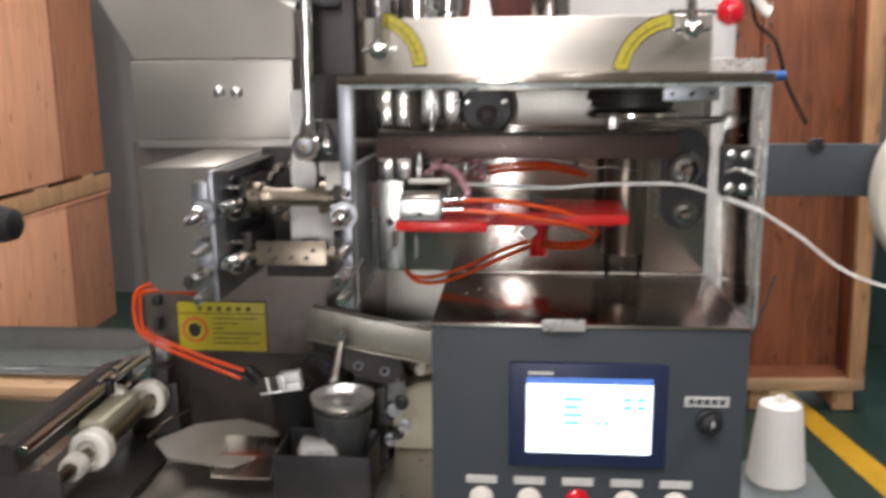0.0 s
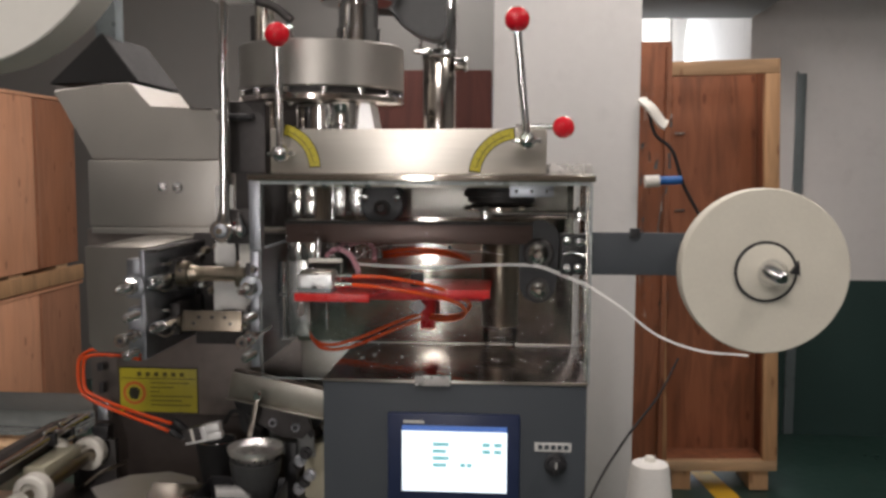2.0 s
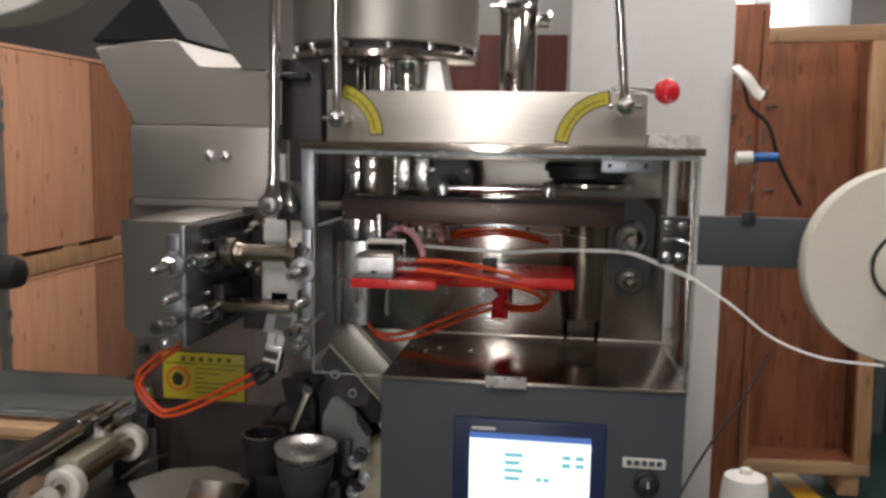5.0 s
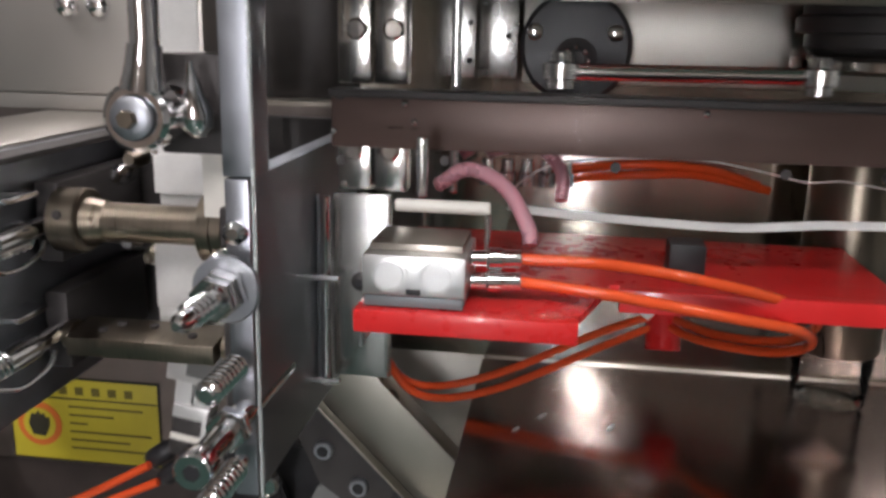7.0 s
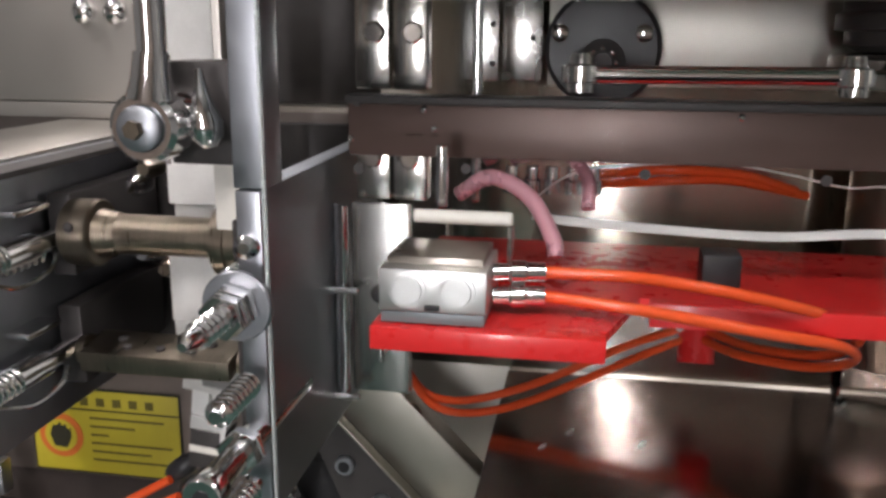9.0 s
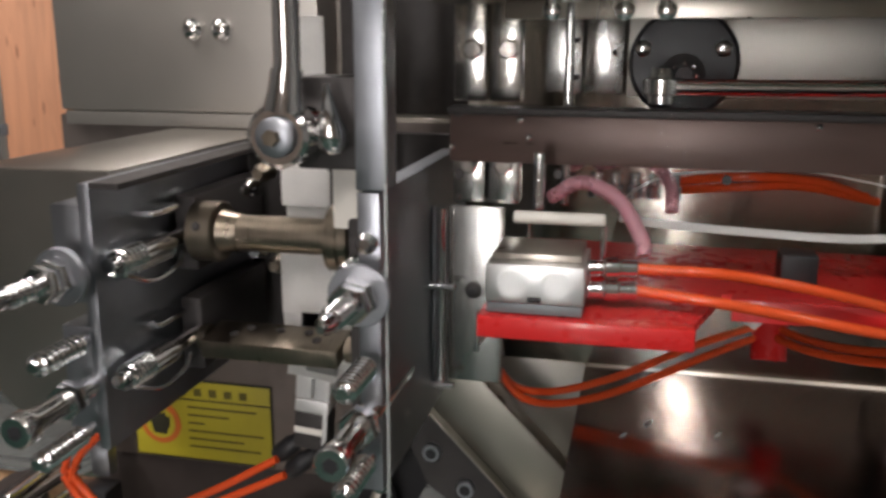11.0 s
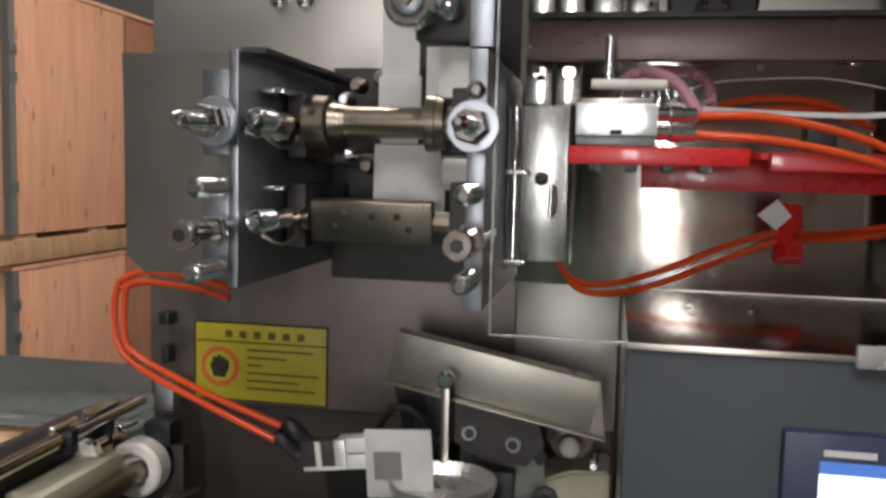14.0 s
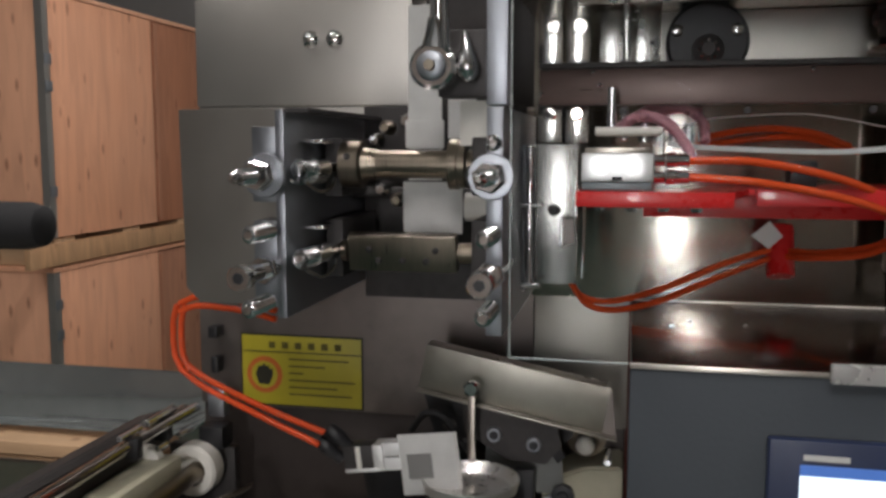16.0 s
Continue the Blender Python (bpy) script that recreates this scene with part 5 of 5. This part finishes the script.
part("back_link", prism([(-0.330, 1.100), (-0.270, 1.108), (-0.205, 1.098), (-0.160, 1.075), (-0.165, 1.040), (-0.200, 1.018), (-0.31, 1.02)], 1.305, 1.318, 0.002), BLACK, lk)
part("link", prism([(-0.297, 1.100), (-0.280, 1.106), (-0.262, 1.070), (-0.266, 1.018), (-0.284, 1.018), (-0.282, 1.066)], 1.278, 1.290, 0.002), BLACK, lk)
part("post", box(-0.221, -0.200, 1.262, 1.274, 0.899, 1.018, 0.002), BLACK, lk)
part("post", box(-0.300, -0.284, 1.300, 1.312, 0.899, 1.017, 0.002), BLACK, lk)
part("motor_housing", prism([(-0.196, 0.899), (-0.1125, 0.899), (-0.1125, 1.012), (-0.150, 1.010), (-0.180, 0.998), (-0.196, 0.985)], 1.305, 1.3690, 0.003), CREAMBAR, lk, "cream painted housing")
for i, (xx, zz) in enumerate(((-0.275, 1.092), (-0.29, 1.055), (-0.274, 1.035))):
    yy = 1.2775
    bt = part("bolt", turned((xx, yy, zz), (xx, yy - 0.008, zz), [(0, 0.0075), (0.004, 0.0075), (0.005, 0.005), (0.008, 0.0048)], 12), (CHROME if i == 0 else DARKSTEEL), lk)
part("cable", hose([(-0.33, 1.27, 1.05), (-0.31, 1.25, 1.075), (-0.29, 1.25, 1.07), (-0.275, 1.255, 1.045), (-0.26, 1.262, 1.02)], 0.0035), RUBBER, lk)
base = thing("works_cabinet", (-0.36, 1.2, F), "grey steel machine base under the works", "cabinet")
part("deck", prism([(-0.62, 1.02), (-0.112, 1.02), (-0.112, 1.369), (-0.62, 1.369)], 0.885, 0.8985, 0.001, axis="z"), STEEL_H, base)
part("body", box(-0.60, -0.1125, 1.12, 1.50, F, 0.884, 0.003), PANEL, base)
# Flat sheet; the opening's darkness is put into its colour
part("recess", box(-0.619, -0.1115, 1.3745, 1.3795, 0.899, 1.0315, 0.001), RECESSDARK, base, "dark sheet standing in for the shaded opening under the wall")
part("body_upper", box(-0.615, -0.111, 1.380, 1.52, 0.886, 1.388, 0.003), STEEL_H, base)
part("drip_plate", prism([(-0.545, 1.20), (-0.505, 1.265), (-0.44, 1.290), (-0.385, 1.265), (-0.345, 1.19), (-0.40, 1.12), (-0.50, 1.14)], 0.946, 0.950, 0.001, axis="z"), CASING, base, "bright steel drip plate")
part("fold", prism([(1.12, 0.930), (1.19, 0.962), (1.19, 0.966), (1.12, 0.934)], -0.43, -0.345, 0.0006, axis="x"), POLISH, base, "bright folded edge")
part("leaf", hose([(-0.555, 1.19, 0.955), (-0.54, 1.23, 0.965), (-0.52, 1.28, 0.968)], 0.010, 10, 8, 0.3), POLISH, base, "bent bright steel leaf")
part("stand", box(-0.46, -0.43, 1.20, 1.23, 0.8988, 0.9455, 0.001), DARKSTEEL, base)
part("side_table", box(-1.30, -0.625, 0.98, 1.40, 0.845, 0.862, 0.002), STEEL_H, base, "dull steel side table")
for i in range(6):
    xx = -0.19 + 0.012 * (i % 3)
    part("fastener", turned((xx, 1.24 - 0.01 * i, 0.945 + 0.016 * i), (xx, 1.225 - 0.01 * i, 0.945 + 0.016 * i), [(0, 0.011), (0.006, 0.011), (0.007, 0.006), (0.014, 0.006)], 8), (BLACK if i % 2 else ZINC), base)
hp = thing("black_fitting", (-0.60, 1.325, 1.08), "small black pipe clips on the casing edge", "clip")
part("clip", box(-0.600, -0.588, 1.350, 1.3695, 1.118, 1.132, 0.002), BLACK, hp)
part("clip", box(-0.598, -0.590, 1.352, 1.3695, 1.075, 1.095, 0.002), BLACK, hp)

# conveyor at the side
conv = thing("outfeed_conveyor", (-0.62, 1.2, F), "steel outfeed conveyor with white nylon wheels", "conveyor")
part("bed", box(-0.72, -0.545, 0.90, 1.334, 0.899, 0.906, 0.001), DARKSTEEL, conv, "dark conveyor bed")
part("channel", prism([(-0.672, 1.005), (-0.630, 0.995), (-0.630, 1.034), (-0.640, 1.040), (-0.672, 1.030)], 0.98, 1.31, 0.002), DARKSTEEL, conv, "dark steel channel")
part("flat_bar", box(-0.628, -0.590, 1.135, 1.262, 0.984, 1.006, 0.003), CREAMBAR, conv, "cream painted flat bar")
part("rail", rod((-0.618, 0.98, 1.030), (-0.618, 1.325, 1.036), 0.0075), POLISH, conv, "bright steel rail")
part("push_rod", rod((-0.655, 1.020, 1.012), (-0.596, 1.312, 1.046), 0.0050), CHROME, conv, "bright push rod")
for y0, y1, x, z, r in ((1.185, 1.225, -0.617, 1.0465, 0.0035), (1.235, 1.295, -0.616, 1.0475, 0.0045), (1.262, 1.292, -0.594, 1.028, 0.0035), (1.225, 1.245, -0.598, 1.024, 0.003)):
    part("pin", rod((x, y0, z), (x, y1, z), r), CHROME, conv, "bright steel pin")
for y0 in (1.20, 1.262):
    part("rail_clamp", box(-0.630, -0.606, y0, y0 + 0.012, 1.020, 1.0425, 0.002), BLACK, conv)
part("end_block", box(-0.587, -0.566, 1.318, 1.334, 1.032, 1.066, 0.004), ZINC, conv, "worn bright end block")
part("dark_block", box(-0.590, -0.560, 1.300, 1.330, 1.000, 1.026, 0.004), BLACK, conv)
part("axle", rod((-0.580, 1.125, 0.981), (-0.586, 1.3335, 0.980), 0.0105), BRASSY, conv, "long dull steel axle")
for (wx, wy, wz, r) in ((-0.590, 1.292, 0.980, 0.030), (-0.597, 1.112, 0.974, 0.030), (-0.604, 1.072, 0.966, 0.018), (-0.660, 1.06, 0.985, 0.017)):
    wl = part("wheel", turned((wx, wy + 0.013, wz), (wx, wy - 0.013, wz), [(0, r * 0.88), (0.003, r), (0.023, r), (0.026, r * 0.9), (0.0262, r * 0.6), (0.020, r * 0.55)], 36), WHITEP, conv, "white nylon wheel")
part("small_wheel", turned((-0.624, 1.255, 1.000), (-0.624, 1.240, 1.000), [(0, 0.017), (0.002, 0.019), (0.013, 0.019), (0.015, 0.016)], 28), WHITEP, conv, "small white roller")
part("axle", rod((-0.604, 0.99, 0.966), (-0.598, 1.14, 0.974), 0.008), BRASSY, conv)
part("axle", rod((-0.660, 0.99, 0.985), (-0.660, 1.10, 0.985), 0.007), BRASSY, conv)
part("end_plate", box(-0.70, -0.575, 0.984, 0.990, 0.9065, 1.0, 0.002), DARKSTEEL, conv)
part("bracket", box(-0.634, -0.552, 1.3135, 1.328, 0.9065, 0.999, 0.002), DARKSTEEL, conv)
part("leg", box(-0.70, -0.67, 1.30, 1.33, F, 0.898, 0.002), FRAMEGREY, conv)
part("leg", box(-0.70, -0.67, 0.92, 0.95, F, 0.898, 0.002), FRAMEGREY, conv)
gf = thing("guard_frame", (-0.9, 1.5, F), "grey-green painted tubular guard frame with black knob", "frame")
tb = bmesh.new()
ring_ = []
for k in range(25):
    x = -1.08 + 0.44 * k / 24
    e = min(1.0, (-0.638 - x) / 0.07)
    e = math.sqrt(max(0.0, 1 - (1 - e) ** 2)) * 0.92 + 0.08
    mid = 1.004
    sec = []
    for d in (0.0, 0.006):
        for a in range(0, 91, 10):
            yy = 1.408 + 0.047 * math.sin(radians(a)) + d
            zz = mid + e * (1.046 - 0.074 * math.cos(radians(a)) - mid) - (0.003 if d else 0.0)
            sec.append((x, yy, zz))
    sec = sec[:10] + sec[:9:-1]
    ring_.append([tb.verts.new(c) for c in sec])
for a, b in zip(ring_, ring_[1:]):
    for k in range(20):
        tb.faces.new((a[k], a[(k + 1) % 20], b[(k + 1) % 20], b[k]))
tb.faces.new(ring_[0])
tb.faces.new(ring_[-1])
part("trough", tb, TROUGH, gf, "glossy grey-green curved outfeed trough", smooth=50)
part("leg", box(-1.07, -1.01, 1.442, 1.483, F, 0.954, 0.004), FRAMEGREY, gf)
part("knob", turned((-1.02, 1.40, 1.243), (-0.840, 1.40, 1.243), [(0, 0.026), (0.004, 0.031), (0.150, 0.031), (0.170, 0.026), (0.178, 0.014)], 28), RUBBER, gf, "black rubber grip")
part("grip_post", box(-1.06, -1.021, 1.441, 1.482, 1.048, 1.27, 0.003), FRAMEGREY, gf)
part("grip_arm", box(-1.06, -1.021, 1.38, 1.4405, 1.22, 1.27, 0.003), FRAMEGREY, gf)
part("tray", box(-1.10, -0.66, 1.36, 1.46, 0.940, 0.945, 0.001), POLISH, gf, "bright steel side tray")
part("board", box(-1.05, -0.70, 1.37, 1.455, 0.946, 0.963, 0.002), PINEH, gf)

# ---------------------------------------------------------------- moving pieces, drawn round their own origins
CYCLE = 2.033


def mover(name, label, category, group=""):
    ob = new(name)
    ob.empty_display_size = 0.03
    return tagged(ob, label, category, group)


seal = mover("sealing_bar", "rotating pale steel sealing bar with small bolts", "sealing bar")
part("bar", box(-0.050, 0.048, -0.0065, 0.0065, -0.0165, 0.0165, 0.0012), BRASSY, seal, local=True)
part("shaft", turned((-0.057, 0, 0), (0.062, 0, 0), [(0, 0.009), (0.006, 0.010), (0.0065, 0.0045), (0.106, 0.0045), (0.107, 0.009), (0.119, 0.009)], 24), BRASSY, seal, local=True)
for s in (-1, 1):
    for xx in (-0.03, -0.022, 0.0, 0.021, 0.03):
        part("bolt", turned((xx, s * 0.0066, -0.006 if abs(xx) < 0.025 else 0.004), (xx, s * 0.009, -0.006 if abs(xx) < 0.025 else 0.004), [(0, 0.003), (0.0016, 0.003), (0.0022, 0.002)], 10), DARKSTEEL, seal, local=True)

grip = mover("gripper", "white twin-jaw gripper with black air fittings", "gripper")
part("body", box(0.016, 0.050, -0.010, 0.010, -0.013, 0.013, 0.002), DARKSTEEL, grip, local=True)
part("clamp", box(0.046, 0.056, -0.0105, 0.0105, -0.013, 0.013, 0.001), ALU, grip, local=True)
part("rib", box(0.029, 0.034, -0.011, -0.0102, -0.0125, 0.0125, 0.0004), WHITEP, grip, local=True)
part("side_rail", box(0.017, 0.050, -0.0112, -0.0102, -0.0130, -0.0095, 0.0004), ALU, grip, local=True)
for s in (-1, 1):
    part("jaw", box(0.0562, 0.079, -0.009, 0.009, s * 0.0072 - 0.0064, s * 0.0072 + 0.0064, 0.0015), JAWW, grip, "pale jaw", local=True)
    part("fitting", turned((-0.005 + s * 0.0055, 0, 0.024 + s * 0.0055), (0.017 + s * 0.0055, 0, 0.002 + s * 0.0055), [(0, 0.006), (0.004, 0.0075), (0.018, 0.0075), (0.020, 0.006), (0.031, 0.006)], 16), BLACK, grip, "black elbow push-in fitting", local=True)

guide = mover("swing_chute", "bent stainless chute swinging on its pivot", "chute")
part("floor", box(-0.205, -0.015, -0.012, -0.010, -0.004, 0.042, 0.0006), CHUTEM, guide, local=True)
part("lower_flange", box(-0.205, 0.0, -0.024, -0.0125, -0.006, -0.004, 0.0006), CHUTEM, guide, local=True)
part("upper_flange", box(-0.205, -0.02, -0.0095, 0.012, 0.040, 0.042, 0.0006), STEEL_H, guide, local=True)
part("end_gusset", prism([(-0.015, -0.004), (0.0, -0.006), (-0.015, 0.042)], -0.012, -0.010), DULLSHEET, guide, local=True)
carrier = part("carrier_plate", prism([(-0.158, -0.010), (-0.135, 0.000), (-0.060, -0.010), (-0.050, -0.030), (-0.062, -0.052), (-0.100, -0.058), (-0.150, -0.040)], -0.008, 0.000, 0.001), DARKSTEEL, guide, "dark pivot plate with round holes", local=True)
for hx, hz_ in ((-0.119, -0.034), (-0.078, -0.034)):
    boss = part("boss", turned((hx, -0.0082, hz_), (hx, -0.013, hz_), [(0, 0.0078), (0.0035, 0.0078), (0.0048, 0.0066)], 24), ZINC, carrier, local=True)
    part("hole", turned((hx, -0.0131, hz_), (hx, -0.0137, hz_), [(0, 0.0046), (0.0005, 0.0046)], 18), BLACK, carrier, local=True)
stick = mover("kicker_arm", "thin steel kicker arm on a pivot", "lever")
part("arm", box(-0.0036, 0.0036, -0.0015, 0.0015, -0.075, 0.006, 0.0008), STEEL_H, stick, local=True)
part("pivot", turned((0, 0.004, 0), (0, -0.006, 0), [(0, 0.008), (0.008, 0.008), (0.010, 0.006)], 16), CHROME, stick, local=True)
link = mover("crank_link", "polished steel crank link with two joints", "link rod")
part("link", rod((0.0, 0, 0), (0.150, 0, 0.001), 0.0052), CHROME, link, local=True)
for xx in (0.0, 0.150):
    j = part("joint", turned((xx, 0, -0.010), (xx, 0, 0.012), [(0, 0.008), (0.005, 0.008), (0.006, 0.011), (0.015, 0.011), (0.016, 0.007), (0.022, 0.006)], 18), CHROME, link, local=True)
tagm = mover("paper_tag", "small white paper tag held at the hose end", "tag")
part("tag", prism([(0.0, -0.012), (0.019, -0.010), (0.018, 0.010), (0.001, 0.011)], -0.0004, 0.0004), PAPER, tagm, local=True)
part("pin", rod((0, 0, -0.014), (0, 0, 0.014), 0.0018, 10), CHROME, tagm, local=True)


def make_bag(k):
    """A filled paper tea bag, pillow-shaped with flat crimped edges."""
    b = mover("tea_bag", "white filter paper tea bag, filled and crimped", "tea bag", "tea bags")
    bm = bmesh.new()
    n = 10
    vs = {}
    for s in (0, 1):
        for i in range(n + 1):
            for j in range(n + 1):
                u, v = i / n * 2 - 1, j / n * 2 - 1
                e = max(0, 1 - u ** 4) * max(0, 1 - v ** 4)
                puff = 0.006 * e + 0.0012 * noise.noise((u * 3 + k, v * 3, s)) * e + 0.0004
                vs[s, i, j] = bm.verts.new((0.030 * u, puff if s else -puff, 0.0275 * v))
        for i in range(n):
            for j in range(n):
                bm.faces.new([vs[s, a, c] for a, c in ((i, j), (i + 1, j), (i + 1, j + 1), (i, j + 1))])
    part("pouch", bm, FILTER, b, local=True, smooth=60)
    part("crimp", box(-0.030, 0.030, -0.0012, 0.0012, 0.0278, 0.031, 0.0004), PAPER, b, local=True)
    part("tag", box(-0.013, 0.011, -0.0085, -0.0078, -0.018, 0.006, 0.0002), WALLG, b, "small grey tag", local=True)
    return b


bags = [make_bag(k) for k in range(9)]
HL1, HL2, HL3 = 0.100, 0.060, 0.157
hose_a = mover("air_hose", "orange twin air hoses leading to the gripper", "hose", "gripper hoses")
hose_c = mover("air_hose", "orange twin air hoses leading to the gripper", "hose", "gripper hoses")
hose_b = mover("air_hose", "orange twin air hoses leading to the gripper", "hose", "gripper hoses")
for s in (-1, 1):
    part("hose", hose([(0, 0, s * 0.0042), (HL1 * 0.35, 0.002, s * 0.0045 - 0.006), (HL1 * 0.8, 0, s * 0.0045 - 0.008), (HL1 + 0.002, 0, s * 0.0042)], 0.0032), HOSE, hose_a, local=True)
    part("hose", hose([(-0.003, 0, s * 0.0042), (HL2 * 0.25, 0.001, s * 0.0045 - 0.006), (HL2 * 0.75, 0, s * 0.0045 - 0.006), (HL2 + 0.003, 0, s * 0.0042)], 0.0032), HOSE, hose_b, local=True)
    part("hose", hose([(-0.003, 0, s * 0.0042), (HL3 * 0.16, 0.002, s * 0.0045 - 0.006), (HL3 * 0.6, 0, s * 0.005 - 0.004), (HL3, 0, s * 0.007)], 0.0032), HOSE, hose_c, local=True)

# One cycle of the gripper from 13.0 s: phase, base x, base z, angle over the horizontal
GRIP = [(0.0, -0.303, 1.139, 86), (0.12, -0.312, 1.130, 78), (0.22, -0.320, 1.121, 70), (0.32, -0.338, 1.106, 60), (0.42, -0.354, 1.090, 48),
        (0.52, -0.370, 1.074, 36), (0.62, -0.383, 1.062, 26), (0.72, -0.390, 1.052, 15), (0.82, -0.395, 1.042, 8), (0.95, -0.394, 1.040, 7),
        (1.12, -0.393, 1.040, 9), (1.30, -0.385, 1.050, 18), (1.40, -0.381, 1.066, 25), (1.50, -0.371, 1.090, 37), (1.60, -0.357, 1.101, 50),
        (1.72, -0.335, 1.116, 62), (1.85, -0.312, 1.130, 76)]
CHUTE = [(0.0, 46), (0.2, 46), (0.4, 40), (0.5, 33), (0.6, 25), (0.75, 15), (0.95, 11), (1.2, 11), (1.35, 15), (1.5, 24), (1.6, 31), (1.75, 40), (1.9, 46)]
KICK = [(0.0, 24), (0.2, 21), (0.4, 6), (0.7, 0), (1.0, 0), (1.2, 12), (1.4, 48), (1.6, 50), (1.8, 44)]
TAG = [(0.0, 82), (0.9, 82), (1.3, 60), (1.45, 5), (1.62, 5), (1.72, 50), (1.95, 8), (2.0, 60)]
BAR = [(0.0, 100), (0.4, 84), (0.6, 60), (0.8, 36), (1.0, 12), (1.2, -10), (1.4, -32), (1.6, -52), (1.8, -68), (1.95, -76)]
START = 13.0 - 7 * CYCLE


def over_time(table):
    """Repeats a table of (phase, ...) rows along the clip: (seconds, ...)."""
    out = []
    for k in range(9):
        for row in table:
            out.append((START + k * CYCLE + row[0], *row[1:]))
    first = max(i for i, r in enumerate(out) if r[0] <= 0)
    rows = [(0.0, *out[first][1:])] + [r for r in out if 0.04 < r[0] < 15.97]
    return rows + [(16.0, *next(r for r in out if r[0] >= 15.97)[1:])]


def P(x, y, z, rx=0, ry=0, rz=0):
    v = W(x, y, z)
    return pose(v.x, v.y, v.z, rx, ry, rz)


def joints(gx, gz, a):
    """The two places where the three hose lengths meet, below and left of the gripper."""
    down = min(1.0, max(0.0, (86 - a) / 79))
    lift = radians(228 - 50 * down)
    ax, az = -0.445, 1.182
    bx, bz = ax + HL1 * math.cos(lift), az + HL1 * math.sin(lift)
    dx, dz = gx - bx, gz - bz
    n = math.hypot(dx, dz)
    d = min(n, HL2 + HL3 - 0.002)
    k = (HL2 ** 2 - HL3 ** 2 + d * d) / (2 * d)
    h = math.sqrt(max(0, HL2 ** 2 - k * k))
    ux, uz = dx / n, dz / n
    return ax, az, bx, bz, bx + ux * k + uz * h, bz + uz * k - ux * h


def motions():
    walk(grip, [(t, P(x, 1.20, z, 0, -a, 0)) for t, x, z, a in over_time(GRIP)])
    walk(guide, [(t, P(-0.118, 1.272, 1.064, 0, a, 0)) for t, a in over_time(CHUTE)])
    walk(stick, [(t, P(-0.260, 1.235, 1.108, 0, a, 0)) for t, a in over_time(KICK)])
    walk(tagm, [(t, P(-0.168, 1.150, 1.272, 0, 0, a)) for t, a in over_time(TAG)])
    turns = [(START + k * CYCLE + ph, a - 180 * k) for k in range(9) for ph, a in BAR]
    first = max(r for r in turns if r[0] <= 0)
    last = min(r for r in turns if r[0] >= 15.97)
    turns = [(0.0, first[1])] + [r for r in turns if 0.04 < r[0] < 15.97] + [(16.0, last[1])]
    walk(seal, [(t, P(-0.306, 1.15, 1.252, a, 0, 0)) for t, a in turns])
    walk(reel, [(i * 0.5, P(0.529, 1.055, 1.355, 0, -1.5 * i, 0)) for i in range(33)])
    walk(link, [(i * 0.125, P(0.045 - 0.108 * math.cos(2 * math.pi * (i * 0.125 - 6.87) / CYCLE), 1.195, 1.4265)) for i in range(129)])
    ra, rb, rc = [], [], []
    for t, x, z, a in over_time(GRIP):
        ca, sa = math.cos(radians(a)), math.sin(radians(a))
        gx, gz = x - 0.003 * ca - 0.022 * sa, z - 0.003 * sa + 0.022 * ca
        ax, az, bx, bz, jx, jz = joints(gx, gz, a)
        ra.append((t, P(ax, 1.19, az, 0, -math.degrees(math.atan2(bz - az, bx - ax)) % 360, 0)))
        rb.append((t, P(bx, 1.19, bz, 0, -math.degrees(math.atan2(jz - bz, jx - bx)), 0)))
        rc.append((t, P(jx, 1.19, jz, 0, -math.degrees(math.atan2(gz - jz, gx - jx)), 0)))
    walk(hose_a, ra)
    walk(hose_b, rb)
    walk(hose_c, rc)
    for k, b in enumerate(bags):
        t0 = START + k * CYCLE
        rows = [(t0 - 1.2, P(-0.286, 1.184, 1.275)), (t0 - 0.75, P(-0.286, 1.184, 1.255)), (t0 - 0.3, P(-0.286, 1.186, 1.235)), (t0 - 0.05, P(-0.290, 1.19, 1.226))]
        for ph, x, z, a in GRIP:
            if ph <= 1.0:
                c, s = math.cos(radians(a - 5)), math.sin(radians(a - 5))
                rows.append((t0 + ph, P(x + 0.100 * c, 1.192, z + 0.100 * s, 0, 90 - a, 0)))
        rows += [(t0 + 1.08, P(-0.292, 1.188, 1.035, 0, 88, 0)), (t0 + 1.2, P(-0.285, 1.165, 0.94, 0, 88, 0)), (t0 + 1.3, P(-0.28 + 0.012 * (k % 4), 1.161, 0.908 + 0.013 * (k // 2) * 0.6, 85, 0, 20 * k))]
        inside = [r for r in rows if 0.02 < r[0] < 15.98]
        before = [r for r in rows if r[0] <= 0.02]
        after = [r for r in rows if r[0] >= 15.98]
        first = before[-1][1] if before else rows[0][1]
        last = after[0][1] if after else rows[-1][1]
        walk(b, [(0.0, first)] + inside + [(16.0, last)])


motions()
